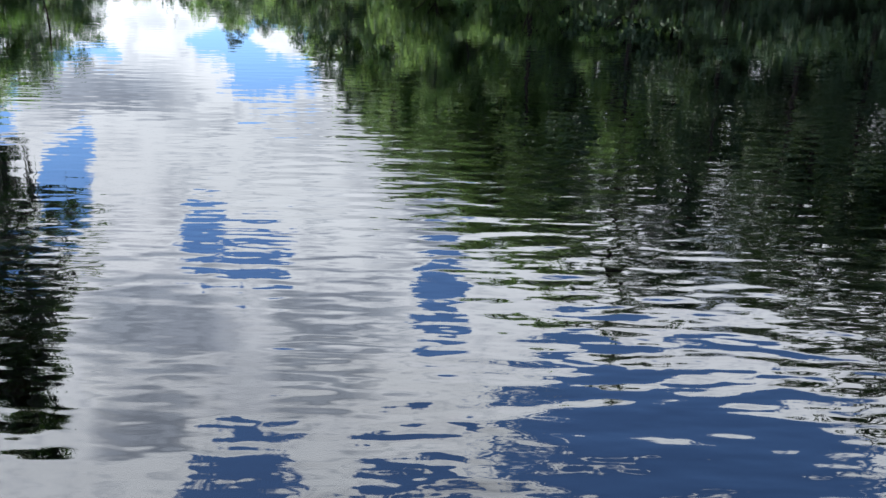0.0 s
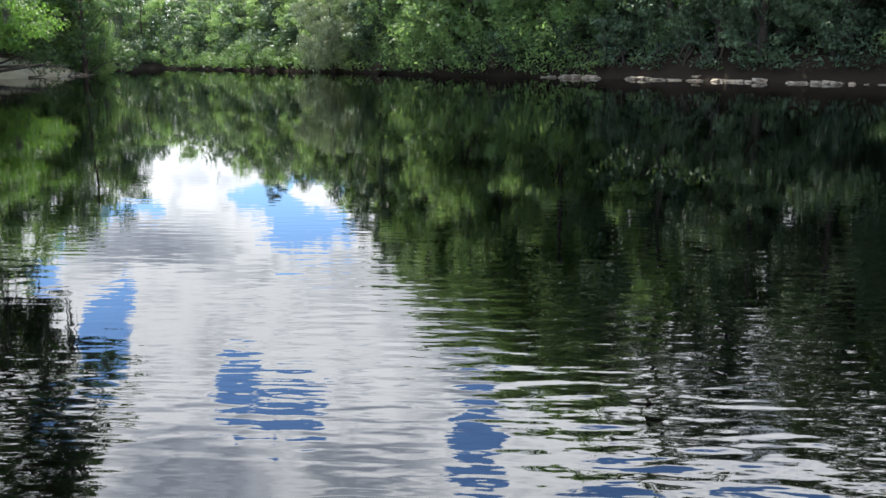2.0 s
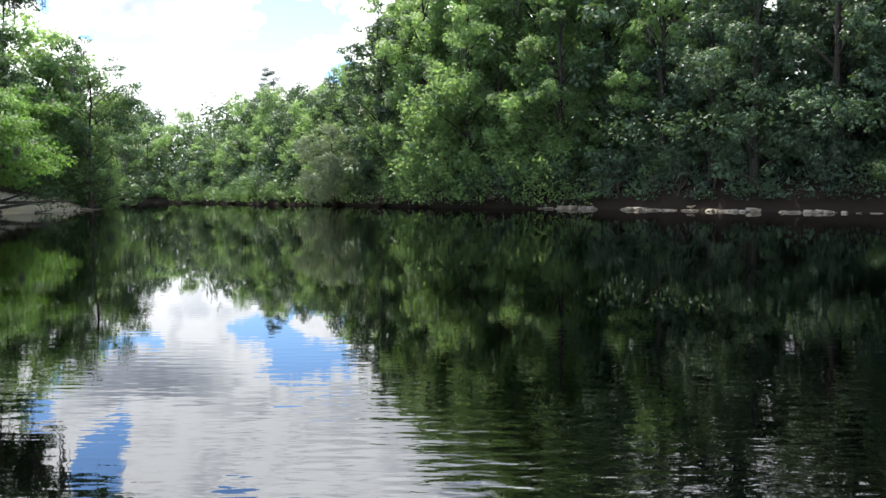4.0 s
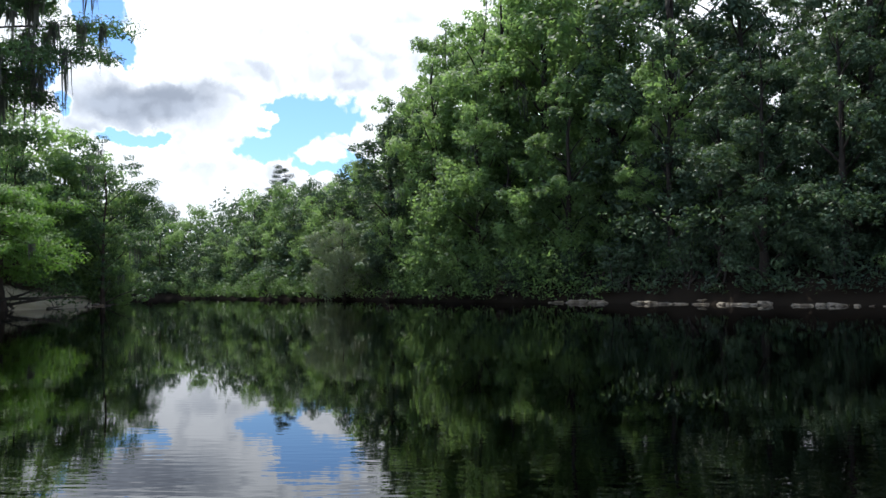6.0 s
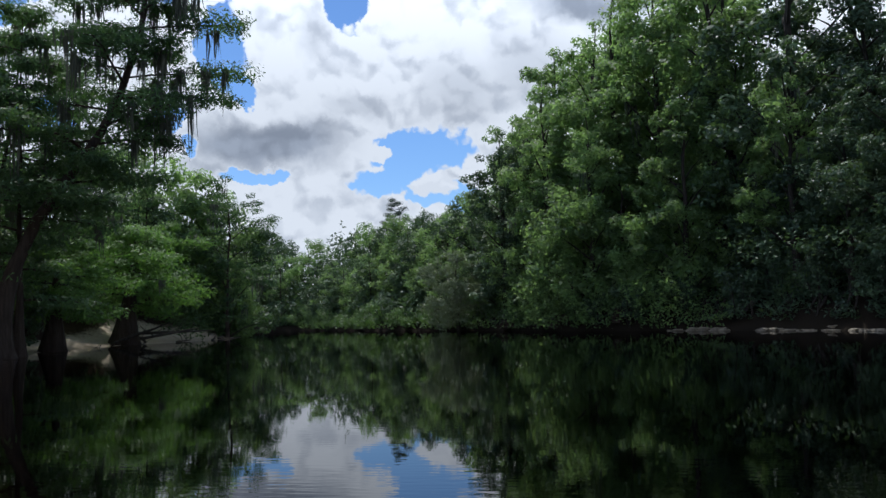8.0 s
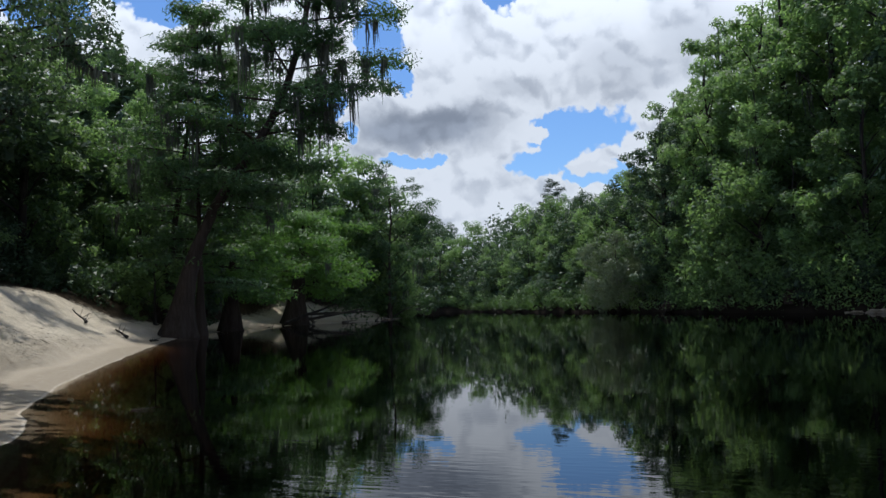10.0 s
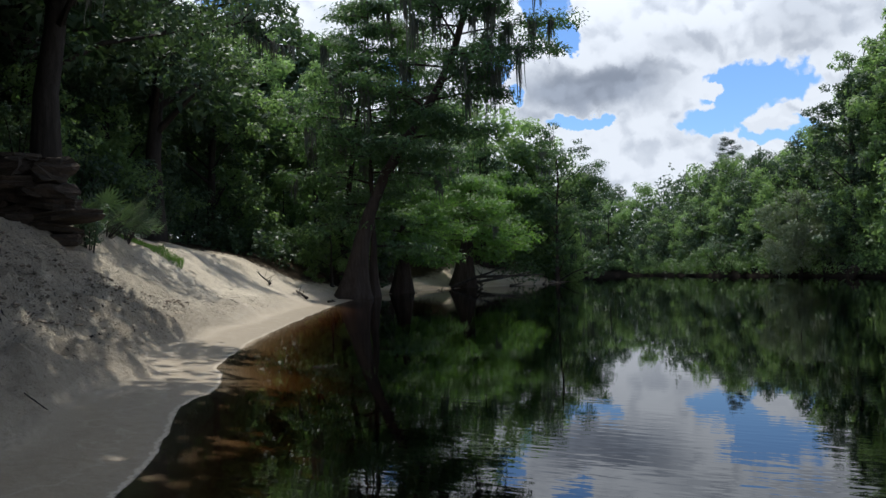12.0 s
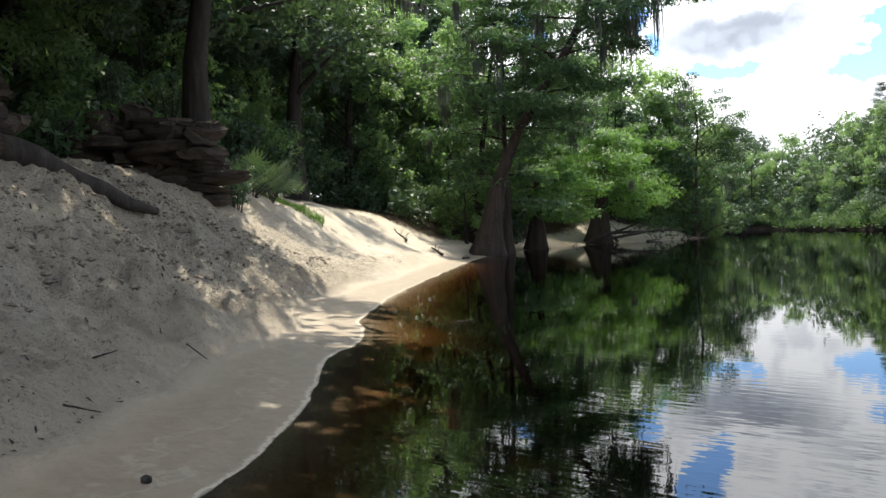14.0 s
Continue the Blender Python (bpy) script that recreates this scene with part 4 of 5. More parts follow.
set_down(broadleaf(14, 18.0, 4.8, 0.05, 18, 16000, moss=12, trunk_r=0.010, label="bushy bald cypress with layered tufts at the end of the sand", name="bald_cypress", **fine), -35.6, 83.2, sink=0.3)
set_down(broadleaf(15, 14.5, 3.8, 0.06, 15, 10000, moss=10, label="bald cypress with dense layered boughs at the sand's end", name="bald_cypress", **fine), -42.0, 79.0, sink=0.3)
FAR.put(0, -40.0, 86.0, 1.34, 0.6)
FAR.put(2, -44.0, 84.0, 1.50, 2.6)
FAR.put(1, -38.5, 92.0, 1.05, 4.0)
for k, (x, y) in enumerate(((-37.0, 86.5), (-38.0, 90.0), (-39.6, 95.0))):
    BUSH.put(2 * (k % 2), x, y, 1.25, k * 2.0)
for x, y, sc in ((-41, 90, 1.05), (-45, 97, 1.0), (-43, 80, 1.1), (-49, 104, 1.0), (-50, 90, 1.15), (-58, 116, 0.9), (-56, 98, 1.2), (-66, 108, 1.2), (-52, 78, 1.25)):
    FAR.put(rng.randrange(3), x, y, sc, rng.uniform(0, 6.3))
for x, y, k, sc in ((-41.5, 60.0, 2, 0.9), (-42.5, 67.5, 1, 0.9), (-37.2, 87.5, 2, 0.7), (-39.5, 94.0, 0, 0.75), (-36.0, 50.0, 1, 0.8), (-35.2, 45.6, 0, 0.6), (-42.5, 100.5, 2, 0.8)):
    SMALL.put(k, x, y, sc, rng.uniform(0, 6.3))
WILLOW.put(0, -44.5, 99.5, 0.62, 1.0)
# those beside and behind the camera are unseen, there to shade the sand
for x, y, k, sc in ((-44, 70, 0, 0.66), (-46, 60, 3, 0.72), (-43, 54, 1, 0.70), (-47, 47, 0, 0.80), (-42, 42, 2, 0.80), (-50, 40, 0, 0.90),
                    (-41, 33, 0, 0.88), (-37, 26, 0, 0.80), (-44, 24, 0, 0.95), (-34, 19, 0, 0.85), (-38, 13, 0, 0.95), (-29, 13.5, 0, 0.90),
                    (-30, 6, 0, 0.90), (-25, 2, 0, 0.90), (-52, 56, 2, 0.95), (-54, 30, 0, 1.05), (-48, 14, 0, 1.05), (-36, -2, 0, 1.0), (-20, -6, 0, 0.85), (-10, -14, 0, 0.85)):
    TALL.put(k, x, y, sc, rng.uniform(0, 6.3))
for k in range(34):
    s = 4 + k * 3.0
    x, y, n = along(LEFT_SHORE[5:22], s)
    d = rng.uniform(9.5, 12.0)
    if k % 3 == 0:
        SMALL.put(rng.randrange(3), x + n[0] * (d + 1.5), y + n[1] * (d + 1.5), rng.uniform(0.7, 1.0), rng.uniform(0, 6.3))
    BUSH.put(rng.randrange(3), x + n[0] * d, y + n[1] * d, rng.uniform(0.8, 1.3), rng.uniform(0, 6.3))
thicket("undergrowth", "dark leafy undergrowth at the edge of the sand", LEAF_OAK_SHADE, 73, LEFT_SHORE[5:22], 0, 112, 9.5, 20, 1.2, 6.5, 64000, (0.34, 0.20))
thicket("undergrowth", "low green growth on the bank at the river bend", LEAF_BUSH, 75, LEFT_SHORE[19:25], 0, 60, 0.5, 9, 1.5, 6.0, 22000, (0.36, 0.22))
thicket("undergrowth", "dark shrubs in the shade under the cypresses", LEAF_OAK_SHADE, 86, LEFT_SHORE[16:21], 3, 32, 5.0, 11, 1.4, 3.2, 15000, (0.32, 0.19))
thicket("back_wood", "dense dark woods behind the sandy bank", LEAF_OAK_SHADE, 74, LEFT_SHORE[3:23], 0, 135, 24, 42, 18, 20, 70000, (1.0, 0.65), 6.0, -9.0, 0.05)
# the first and the last oak stand out of view, placed for their shade
for seed, x, y, H, R, lx, ly, n, label in (
        (41, -21.8, 8.0, 17, 8.4, 0.36, 0.16, 15000, "broad old oak out of view, added to shade the sandy bank"),
        (42, -22.9, 16.1, 17.0, 3.5, 0.07, 0.05, 9500, "dark leaning oak rooted on the limestone ledge"),
        (44, -27.5, 10.5, 16.0, 8.0, 0.22, 0.20, 20000, "dark oak with a low spreading crown behind the ledge"),
        (45, -31.5, 21.5, 16.5, 6.2, 0.03, 0.02, 16000, "dark oak at the edge of the woods above the sand"),
        (46, -36.8, 32.5, 19.0, 6.0, 0.06, 0.0, 15000, "dark oak hung with moss at the foot of the woods"),
        (43, -11.5, -2.5, 15, 9.6, 0.16, 0.78, 25000, "spreading oak out of view beside the water, added to shade the beach")):
    made = set_down(broadleaf(seed, H, R, 0.46, 20, n, leaf=(0.26, 0.17) if seed in (42, 44, 45, 46) else (0.40, 0.27), lean=(lx, ly), trunk_r=0.026, hang=0.08, leaf_mat=LEAF_OAK_SHADE, moss=10,
                       label=label, name="oak_tree"), x, y)
    if seed == 46:
        # a bare limb that droops out of the crown, hung with moss
        bough, g = Wood(), np.random.default_rng(460)
        arc = [(0.0, 12.0), (2.2, 15.6), (3.9, 16.2), (4.9, 14.4), (5.1, 12.6), (5.6, 11.4), (6.6, 10.6), (7.8, 10.4)]
        pts = [Vector((r * 0.74 + g.normal() * 0.06, r * 0.67 + g.normal() * 0.06, z)) for r, z in arc]
        bough.limb(pts, [0.26, 0.24, 0.22, 0.20, 0.18, 0.15, 0.09, 0.03], 9)
        part("drooping_bough", bough.mesh("drooping_bough"), BARK, made, "dark bare drooping bough")
        hold = [pts[k].lerp(pts[k + 1], f) for k in (4, 5, 6) for f in (0.0, 0.35, 0.7)]
        part("hanging_moss", loose_mesh("hanging_moss", strands(g, hold, 2.2, 20, 0.15, 0.05)), MOSS, made, "grey moss on the bough")["kind"] = "stuff"
# an added sheet of leaves overhead that keeps light off the woods
thicket("canopy", "added layer of leaves that shades the woods behind the sand", LEAF_OAK_SHADE, 80, LEFT_SHORE[5:19], 0, 78, 8, 30, 4.0, 6.0, 46000, (0.9, 0.6), 5.0, 10.5, 0.2)


# ---- stones, wood and small things ----
def stone_mesh(seed, size, ragged=0.16, cuts=2):
    """A ragged, roughly layered block, its foot at z = 0."""
    g = random.Random(seed)
    bm = bmesh.new()
    bmesh.ops.create_cube(bm, size=1.0)
    bmesh.ops.subdivide_edges(bm, edges=bm.edges[:], cuts=cuts, use_grid_fill=True)
    off = Vector((g.uniform(0, 90), g.uniform(0, 90), g.uniform(0, 90)))
    for v in bm.verts:
        r = v.co.length
        v.co = v.co * (1 - 0.22 * max(0.0, r - 0.55)) + noise.noise_vector(v.co * 2.1 + off) * ragged + noise.noise_vector(v.co * 5.3 + off) * ragged * 0.35
        v.co.z = (v.co.z + 0.5)
        v.co = Vector((v.co.x * size[0], v.co.y * size[1], v.co.z * size[2]))
    me = bpy.data.meshes.new("stone")
    bm.to_mesh(me)
    bm.free()
    return me


STONES = [stone_mesh(200 + k, s, 0.30, 4) for k, s in enumerate(((1.5, 0.8, 0.5), (1.1, 0.9, 0.42), (1.9, 0.9, 0.55), (0.8, 0.7, 0.6), (1.4, 1.0, 0.35)))]
for me in STONES:
    me.materials.append(LIMESTONE_PALE)
DARK_STONES = [stone_mesh(220 + k, s, 0.33, 4) for k, s in enumerate(((1.2, 1.0, 0.60), (0.9, 0.9, 0.55), (1.4, 1.1, 0.50), (0.8, 0.8, 0.80), (1.1, 1.1, 0.42)))]
for me in DARK_STONES:
    me.materials.append(LIMESTONE)


def stone(parent, me, x, y, z, turn, scale=1.0):
    ob = new("stone", me)
    ob.parent = parent
    ob.matrix_basis = Matrix.Translation((x, y, z)) @ Matrix.Rotation(turn, 4, "Z") @ Matrix.Diagonal((scale, scale, scale, 1))
    return ob


# pale ledges at the foot of the far bank
for s0, s1, big in ((79, 85, 0.5), (87, 93, 0.65), (94.5, 98, 0.6), (100, 104, 0.7), (105, 113, 0.85), (114, 128, 0.85)):
    ledge = thing("limestone_ledge", "pale broken limestone ledge along the waterline", "rock")
    s = s0
    while s < s1:
        x, y, n = along(BANK, s)
        d = rng.uniform(-0.35, 0.15)
        ang = math.atan2(n[1], n[0]) - math.pi / 2
        stone(ledge, STONES[rng.randrange(5)], x + n[0] * d, y + n[1] * d, -0.12, ang + rng.uniform(-0.3, 0.3), big * rng.uniform(0.35, 1.25))
        if rng.random() < 0.25:
            stone(ledge, STONES[rng.randrange(5)], x + n[0] * (d + 0.6), y + n[1] * (d + 0.6), 0.26 * big, ang + rng.uniform(-0.5, 0.5), big * rng.uniform(0.5, 0.8))
        s += rng.uniform(0.45, 1.1) * big
for s in (57, 66, 73):
    x, y, n = along(BANK, s)
    boulder = thing("mossy_boulder", "dark mossy limestone boulder on the steep bank", "rock", group="boulders on the far bank")
    for k in range(3):
        d = 0.7 + k * 0.8
        px, py = x + n[0] * d + rng.uniform(-0.7, 0.7), y + n[1] * d
        stone(boulder, DARK_STONES[rng.randrange(5)], px, py, height(px, py) - 0.25, rng.uniform(0, 6), rng.uniform(1.0, 1.5))


def root_mesh(seed):
    g = random.Random(seed)
    w = Wood()
    for k in range(4):
        p = Vector((g.uniform(-0.5, 0.5), 0.9, 2.3 + g.uniform(-0.3, 0.3)))
        pts = [p]
        for i in range(1, 6):
            pts.append(p + Vector((g.uniform(-0.25, 0.25) * i * 0.6, -0.26 * i + g.uniform(-0.1, 0.1), -0.46 * i)))
        w.limb(pts, [0.09, 0.08, 0.065, 0.05, 0.04, 0.02], 5)
    return w.mesh("exposed_root")


ROOTS = [root_mesh(300 + k) for k in range(4)]
for me in ROOTS:
    me.materials.append(BARK)
for k in range(20):
    x, y, n = along(BANK, 44 + k * 2.6 + rng.uniform(-1, 1))
    ob = tagged(new("exposed_root", ROOTS[k % 4]), "dark bare roots hanging down the cut bank", "root", "roots on the far bank")
    ob.matrix_basis = Matrix.Translation((x + n[0] * 0.75, y + n[1] * 0.75, -0.1)) @ Matrix.Rotation(math.atan2(n[1], n[0]) - math.pi / 2, 4, "Z")

# the brown ledge under the leaning oak, at the top of the sand
def slab_mesh(seed, wide, deep, thick):
    """A flat bed of rock with a broken, rounded rim, its foot at z = 0."""
    g = random.Random(seed)
    n = 18
    rim = [1 + 0.20 * noise.noise(Vector((math.cos(6.2832 * k / n) * 1.4, math.sin(6.2832 * k / n) * 1.4, seed * 3.7))) + g.uniform(-0.07, 0.07) for k in range(n)]
    verts, faces = [], []
    rings = ((0.0, 0.80), (0.12, 0.95), (0.38, 0.99), (0.55, 0.92), (0.80, 1.0), (0.96, 0.93), (1.0, 0.78), (1.02, 0.35))
    for h, r in rings:
        for k in range(n):
            a = 6.2832 * k / n
            c, t = math.cos(a), math.sin(a)
            q = r * rim[k] * (1 + g.uniform(-0.035, 0.035))
            verts.append((math.copysign(abs(c) ** 0.75, c) * wide / 2 * q, math.copysign(abs(t) ** 0.75, t) * deep / 2 * q, thick * (h + g.uniform(-0.05, 0.05) * (0 < h < 1))))
    for i in range(len(rings) - 1):
        for k in range(n):
            faces.append((i * n + k, i * n + (k + 1) % n, (i + 1) * n + (k + 1) % n, (i + 1) * n + k))
    faces.append(tuple((len(rings) - 1) * n + k for k in range(n)))
    faces.append(tuple(range(n - 1, -1, -1)))
    me = mesh_of("stone", verts, faces, False)
    me.materials.append(LIMESTONE)
    return me


SLABS = [slab_mesh(240 + k, *size) for k, size in enumerate(((1.5, 1.3, 0.40), (1.9, 1.5, 0.34), (1.2, 1.2, 0.52), (1.0, 1.1, 0.34), (2.1, 1.4, 0.28), (0.8, 0.9, 0.60)))]
outcrop = thing("limestone_outcrop", "dark layered brown limestone outcrop above the sand", "rock")
lift = height(-21.8, 14.6) - 1.35
for tier in range(9):
    run = 6 if tier < 7 else 4
    for k in range(run):
        f = (k + rng.uniform(-0.25, 0.25)) / 5 + (0.34 if tier >= 7 else 0.0)
        # a hollow is washed out low down, and the top beds jut over it
        back = 0.05 * tier + rng.uniform(0.0, 0.4) + (0.9 if 2 <= tier <= 3 and k in (1, 2) else 0) - (0.5 if 6 <= tier <= 7 else 0) + 0.5 * max(0.0, 0.25 - f) + (0.5 if tier < 2 else 0)
        x, y = -24.2 + 2.9 * f - 0.72 * back, 12.5 + 2.9 * f + 0.70 * back
        z = lift + tier * 0.36 + (1 - f) * 0.35 + rng.uniform(-0.10, 0.10)
        rock = rng.choice(SLABS) if rng.random() < 0.55 else rng.choice(DARK_STONES)
        piece = stone(outcrop, rock, x, y, z, 0.8 + rng.uniform(-0.7, 0.7), rng.uniform(0.7, 1.25))
        piece.matrix_basis = piece.matrix_basis @ Matrix.Rotation(rng.uniform(-0.16, 0.16), 4, "X") @ Matrix.Rotation(rng.uniform(-0.14, 0.14), 4, "Y")
block = thing("limestone_block", "rough brown limestone block at the edge of the sand", "rock")
for k in range(8):
    stone(block, DARK_STONES[k % 5], -16.3 - 0.08 * k, 6.6 + 0.05 * k, height(-16.3, 6.6) - 0.3 + 0.25 * k, 0.4 * k, 1.0 + 0.1 * (k == 2))


def log_thing(name, label, p, q, r0, r1, seed, mat=None, stubs=3, category="log"):
    g = random.Random(seed)
    p, q = Vector(p), Vector(q)
    t = thing(name, label, category, p)
    w = Wood()
    way = q - p
    pts = [way * (i / 7) + Vector((g.uniform(-1, 1), g.uniform(-1, 1), g.uniform(-0.5, 0.5))) * r0 * 0.3 for i in range(8)]
    w.limb(pts, [r0 + (r1 - r0) * i / 7 for i in range(8)], 9)
    w.v = [v + noise.noise_vector(v * (0.8 / r0)) * r0 * 0.22 for v in w.v]
    w.f.append(tuple(range(8, -1, -1)))
    part("stem", w.mesh("stem"), mat or DEADWOOD, t)
    for k in range(stubs):
        b = Wood()
        a = pts[2 + k * 5 // max(1, stubs)]
        d = Vector((g.uniform(-1, 1), g.uniform(-1, 1), g.uniform(0.3, 1.2))).normalized() * way.length * g.uniform(0.12, 0.28)
        b.limb([a, a + d * 0.5 + Vector((0, 0, 0.03)), a + d], [r1 * 0.8, r1 * 0.5, r1 * 0.15], 5)
        part("branch_stub", b.mesh("branch_stub"), mat or DEADWOOD, t)
    return t


def on_ground(x, y, up=0.0):
    return (x, y, height(x, y) + up)


log_thing("fallen_log", "long dark fallen log half sunk in the sand", on_ground(-15.8, 6.6, 0.42), on_ground(-17.0, 10.9, 0.14), 0.34, 0.09, 1, BARK, 1)
for k, (x, y, a, ln, r) in enumerate(((-29.8, 33.6, 2.3, 2.6, 0.07), (-28.6, 35.0, 2.5, 2.2, 0.08), (-28.2, 36.2, 2.0, 1.6, 0.06), (-30.8, 34.8, 2.6, 2.4, 0.06),
                                      (-34.6, 58.5, 2.2, 3.2, 0.09), (-35.6, 66.0, 1.9, 3.0, 0.10), (-35.2, 71.5, 1.7, 3.6, 0.10), (-34.4, 76.8, 1.9, 3.4, 0.09),
                                      (-35.0, 79.5, 1.2, 3.0, 0.10), (-36.8, 69.0, 2.4, 4.0, 0.12), (-33.5, 53.0, 2.0, 2.4, 0.07))):
    x2, y2 = x + math.cos(a) * ln, y + math.sin(a) * ln
    log_thing("driftwood", "dark broken driftwood branch on the sand" if k < 4 else "grey bare driftwood branch lying on the sand", on_ground(x, y, r), on_ground(x2, y2, r * 0.6), r, r * 0.4, 10 + k, BARK if k < 4 else None, 3, "driftwood")
# bare boughs over the sand by the low cypress
for k, (x, y, x2, y2, z2) in enumerate(((-37.0, 64.0, -33.5, 67.0, 1.7), (-37.5, 66.0, -33.0, 71.0, 1.2), (-38.5, 70.0, -33.8, 75.5, 0.9))):
    log_thing("fallen_branch", "dark crooked branch reaching from the bank over the sand", on_ground(x, y, 0.1), (x2, y2, z2), 0.16, 0.05, 40 + k, BARK, 4, "branch")
for k in range(16):
    x, y, n = along(LEFT_SHORE[6:16], 1.5 + k * 1.9 + rng.uniform(-0.5, 0.5))
    d = rng.uniform(1.2, 4.0)
    x, y, a, ln = x + n[0] * d, y + n[1] * d, rng.uniform(0, 3.1), rng.uniform(0.12, 0.4)
    log_thing("twig", "small brown twig lying on the sand", on_ground(x, y, 0.012), on_ground(x + math.cos(a) * ln, y + math.sin(a) * ln, 0.012), 0.010, 0.005, 60 + k, BARK, 0, "twig")
log_thing("floating_twig", "thin bare twig lying on the water", (-9.6, 11.9, 0.005), (-9.3, 12.15, 0.03), 0.010, 0.005, 90, None, 1, "twig")

cone = thing("seed_cone", "small dark brown seed cone on the wet sand", "cone", on_ground(-5.1, 3.1, 0.02))
bm = bmesh.new()
bmesh.ops.create_icosphere(bm, subdivisions=2, radius=0.035)
for v in bm.verts:
    v.co *= 1 + 0.25 * noise.noise(v.co * 60)
    v.co.x *= 1.3
cme = bpy.data.meshes.new("cone_body")
bm.to_mesh(cme)
bm.free()
part("cone_body", cme, BARK, cone)


def scatter(name, label, mat, seed, count, line, s0, s1, d0, d1, size, category, tall=False):
    g = np.random.default_rng(seed)
    out = []
    for _ in range(count):
        x, y, n = along(line, g.uniform(s0, s1))
        d = g.uniform(d0, d1)
        x, y = x + n[0] * d, y + n[1] * d
        out.append((x, y))
    out = np.array(out)
    z = terrain(out[:, 0], out[:, 1])[0]
    n = len(out)
    a = g.uniform(0, 6.28, n)
    k = g.uniform(0.5, 1.4, n)[:, None]
    p = np.stack([out[:, 0], out[:, 1], z + 0.006], 1)
    u = np.stack([np.cos(a), np.sin(a), np.zeros(n)], 1)
    v = np.stack([-np.sin(a), np.cos(a), np.zeros(n)], 1)
    if tall:
        tip = p + np.stack([g.normal(size=n) * 0.4 * size[0], g.normal(size=n) * 0.4 * size[0], np.full(n, size[0])], 1) * k
        co = np.stack([p - u * size[1], p + u * size[1], tip + u * size[1] * 0.1, tip - u * size[1] * 0.1], 1)
    else:
        lift = np.array([0, 0, 0.012])
        co = np.stack([p - u * size[0] * k, p + v * size[1] * k + lift, p + u * size[0] * k, p - v * size[1] * k + lift], 1)
    me = loose_mesh(name, co)
    me.materials.append(mat)
    return tagged(new(name, me), label, category, kind="stuff")


def litter(name, label, mat, seed, count, near, far, size):
    """Scraps strewn in drifts over the sand."""
    g = np.random.default_rng(seed)
    x, y = g.uniform(-24, -1, count), g.uniform(-1, 34, count)
    d = line_distance(x, y, SHORE)
    keep = ~in_water(x, y) & (d > near) & (d < far) & (g.uniform(0, 1, count) < np.clip(value_noise(x * 0.9, y * 0.9, seed) * 1.6 - 0.45, 0.04, 1))
    x, y = x[keep], y[keep]
    n = len(x)
    e = 0.05
    z = terrain(x, y)[0]
    nx_, ny_ = (terrain(x + e, y)[0] - z) / e, (terrain(x, y + e)[0] - z) / e
    a, k = g.uniform(0, 6.28, n), g.uniform(0.35, 1.0, n)[:, None] ** 2 * 1.6
    u = np.stack([np.cos(a), np.sin(a), np.cos(a) * nx_ + np.sin(a) * ny_], 1) * size[0] * k
    v = np.stack([-np.sin(a), np.cos(a), -np.sin(a) * nx_ + np.cos(a) * ny_], 1) * size[1] * k * g.uniform(0.3, 1.2, n)[:, None]
    p = np.stack([x, y, z + 0.006], 1)
    lift = np.array([0, 0, 0.012])
    me = loose_mesh(name, np.stack([p - u, p + v * 1.2 + u * 0.2 + lift, p + u + lift * 0.5, p - v - u * 0.3 + lift], 1))
    me.materials.append(mat)
    return tagged(new(name, me), label, "litter", kind="stuff")


def clods(name, label, mat, seed, count, near, far):
    """Lumps of caked sand broken out of the slope, gathered in drifts."""
    g = np.random.default_rng(seed)
    x, y = g.uniform(-20, -3, count), g.uniform(0, 21, count)
    d = line_distance(x, y, SHORE)
    keep = ~in_water(x, y) & (d > near) & (d < far) & (g.uniform(0, 1, count) < np.clip(value_noise(x * 0.8 + 3, y * 0.8, seed) * 2.2 - 0.75, 0.02, 1))
    x, y = x[keep], y[keep]
    n = len(x)
    z = terrain(x, y)[0]
    r = 0.014 + 0.060 * g.uniform(0, 1, n) ** 3
    ball = np.array([(1, 0, 0), (0, 1, 0), (-1, 0, 0), (0, -1, 0), (0, 0, 1), (0, 0, -1)], float)
    co = ball[None] * (r[:, None] * g.uniform(0.6, 1.25, (n, 6)))[:, :, None] * np.array([1.2, 1.2, 0.7])
    a = g.uniform(0, 6.28, n)
    ca, sa_ = np.cos(a)[:, None], np.sin(a)[:, None]
    co = np.stack([co[:, :, 0] * ca - co[:, :, 1] * sa_ + x[:, None], co[:, :, 0] * sa_ + co[:, :, 1] * ca + y[:, None], co[:, :, 2] + (z + r * 0.3)[:, None]], -1)
    tri = np.array([(0, 1, 4), (1, 2, 4), (2, 3, 4), (3, 0, 4), (1, 0, 5), (2, 1, 5), (3, 2, 5), (0, 3, 5)])
    faces = (tri[None] + (np.arange(n) * 6)[:, None, None]).reshape(-1, 3)
    me = mesh_of(name, co.reshape(-1, 3).tolist(), faces.tolist(), False)
    me.materials.append(mat)
    return tagged(new(name, me), label, "clods", kind="stuff")


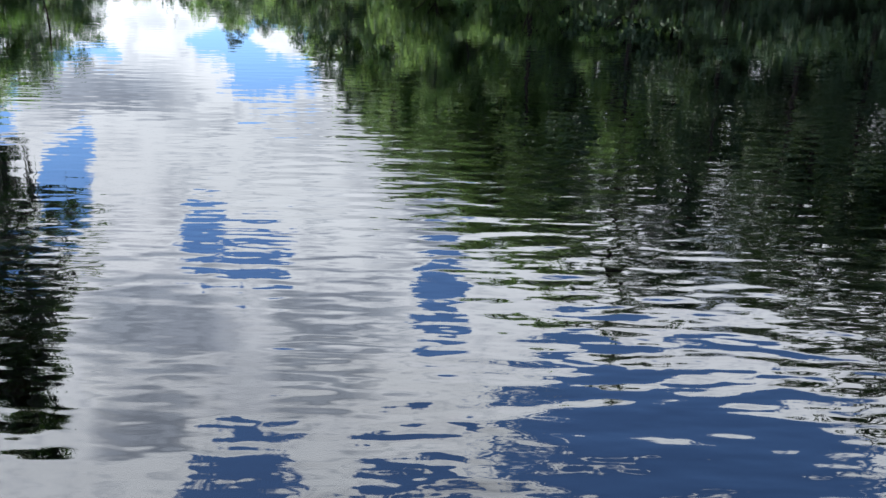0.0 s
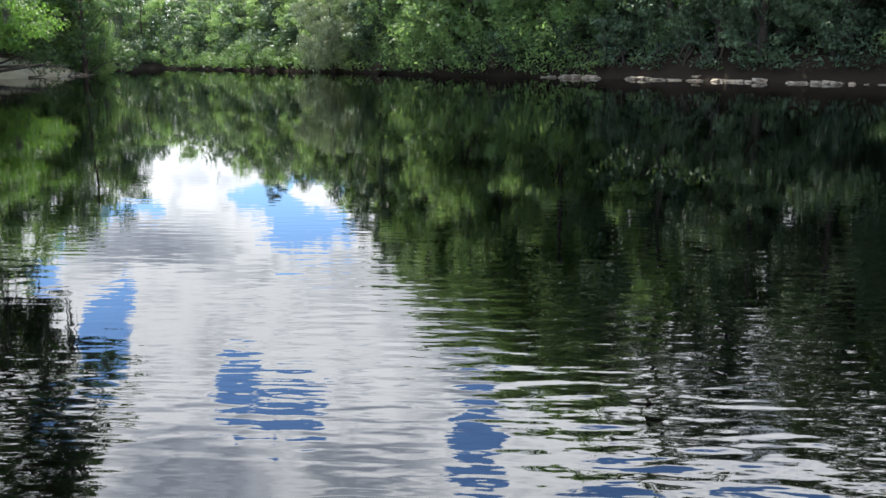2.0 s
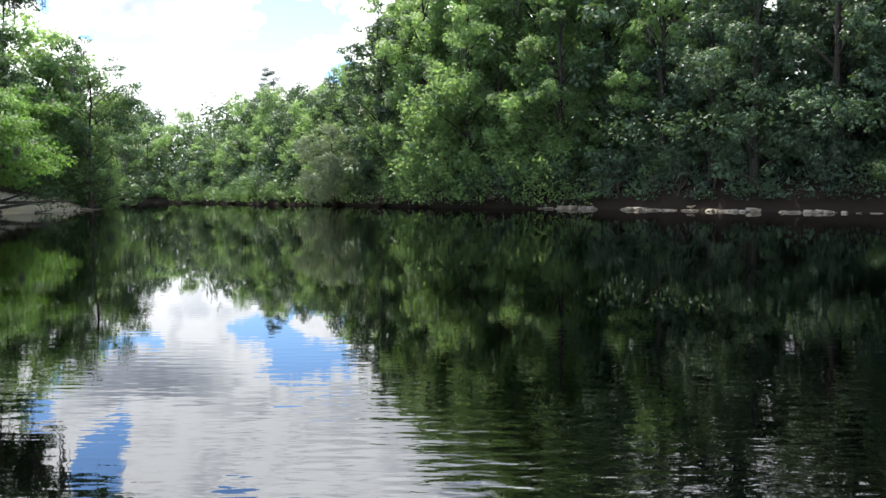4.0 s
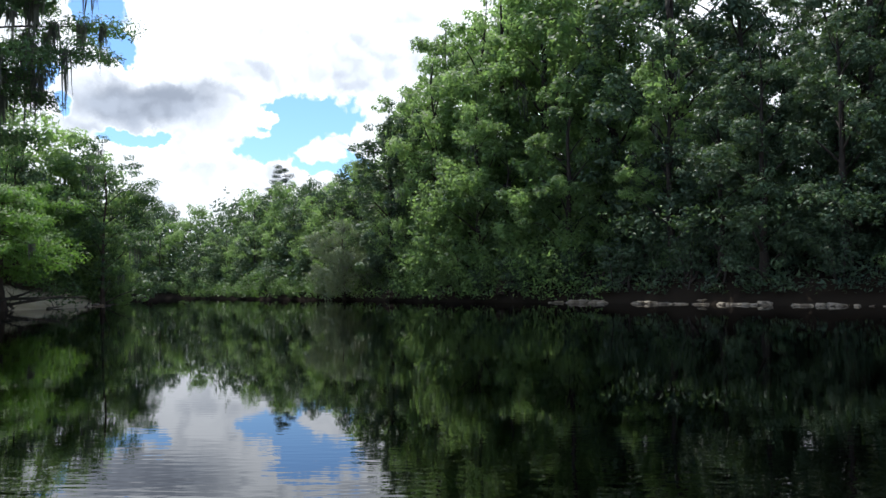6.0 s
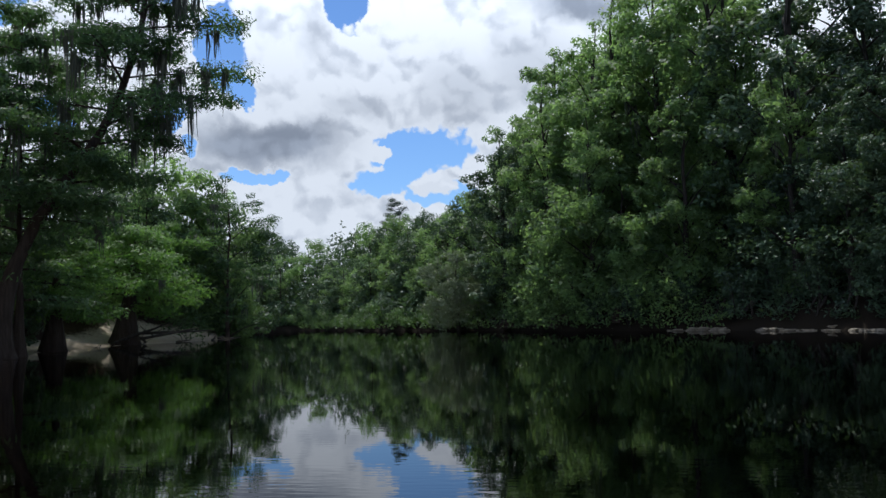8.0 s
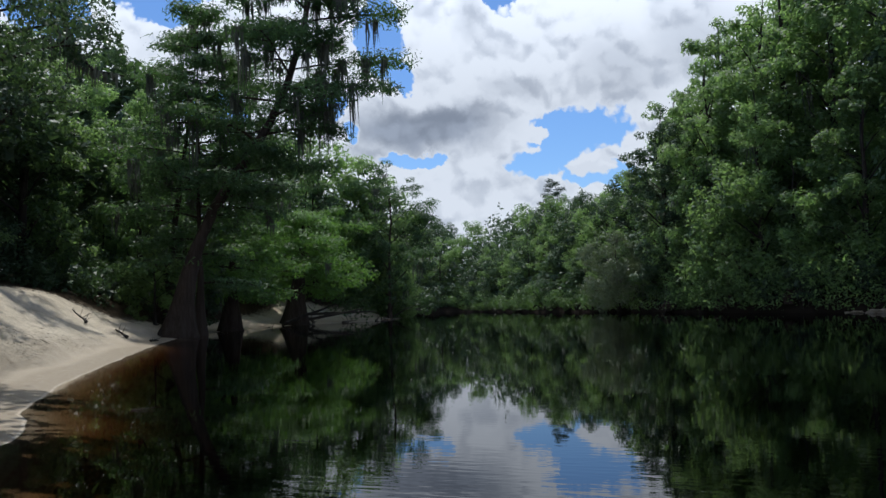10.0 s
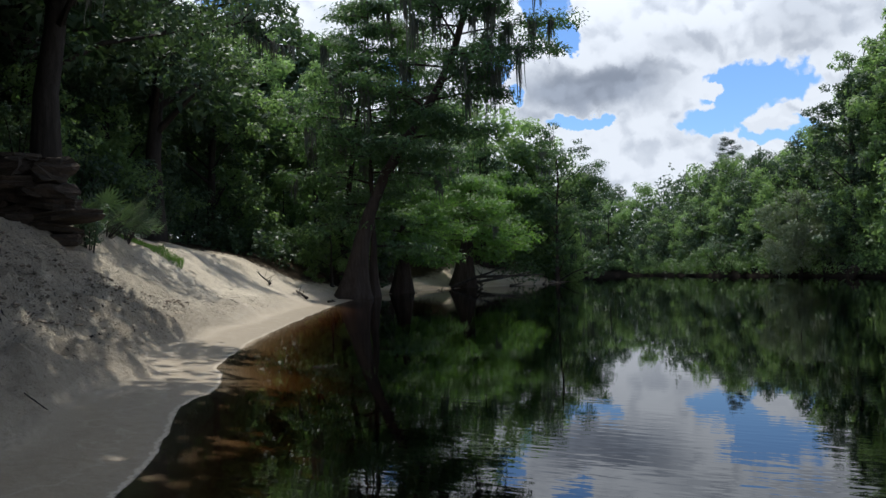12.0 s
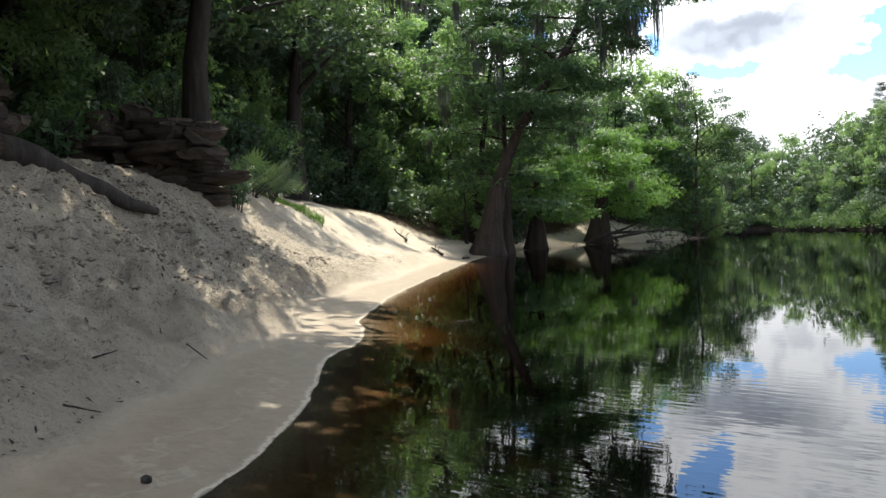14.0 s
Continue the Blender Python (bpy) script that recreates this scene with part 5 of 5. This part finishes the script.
clods("sand_clods", "broken clods of caked grey sand on the slope", CLOD, 85, 34000, 2.6, 7.0)
litter("leaf_litter", "scattered dead leaves and bits of bark on the sand", BARK, 81, 80000, 1.6, 8.0, (0.027, 0.012))
scatter("grass_patch", "small patch of bright green grass at the edge of the sand", GRASS, 82, 2600, [(-26.2, 24.6), (-28.6, 22.2)], 0, 3.3, -1.2, 0.8, (0.15, 0.011), "grass", True)


def palmetto(seed, label):
    g = np.random.default_rng(seed)
    t = thing("palmetto", label, "palm")
    w = Wood()
    quads = []
    for k in range(11):
        a, rise = k * 2.4 + g.normal() * 0.2, g.uniform(0.35, 1.1)
        way = Vector((math.cos(a) * math.cos(rise), math.sin(a) * math.cos(rise), math.sin(rise)))
        tip = way * g.uniform(0.8, 1.3)
        w.limb([Vector((0, 0, -0.1)), tip * 0.5 + Vector((0, 0, 0.05)), tip], [0.02, 0.015, 0.01], 4)
        side = way.cross(Vector((0, 0, 1))).normalized()
        for j in range(17):
            b = (j / 16 - 0.5) * 3.9
            d = (way * math.cos(b) + side * math.sin(b)) * 0.62 + Vector((0, 0, -0.10 * abs(b)))
            e = (way * -math.sin(b) + side * math.cos(b)) * 0.026
            quads.append((tip, tip + d * 0.5 + e, tip + d, tip + d * 0.5 - e))
    part("stalks", w.mesh("stalks"), BARK, t)["kind"] = "stuff"
    part("fronds", loose_mesh("fronds", np.array([[tuple(c) for c in q] for q in quads])), LEAF_OAK_SHADE, t)["kind"] = "stuff"
    return t


PALM = Stock(palmetto(91, "green fan-leaved palmetto at the foot of the woods"), palmetto(92, "low fan-leaved palmetto among the undergrowth"))
for k, (x, y, sc) in enumerate(((-23.4, 18.2, 1.1), (-24.4, 19.6, 1.2), (-25.6, 21.4, 1.1), (-27.0, 22.5, 1.0), (-28.8, 24.6, 1.1))):
    PALM.put(k, x, y, sc, k * 1.3)
for k, (x, y, sc) in enumerate(((-24.6, 14.4, 0.55), (-23.4, 15.8, 0.5), (-25.4, 13.2, 0.6), (-21.9, 17.0, 0.45))):
    BUSH.put(1, x, y, sc, k * 1.7, 1.0, -1.6 if k < 3 else 0.1)
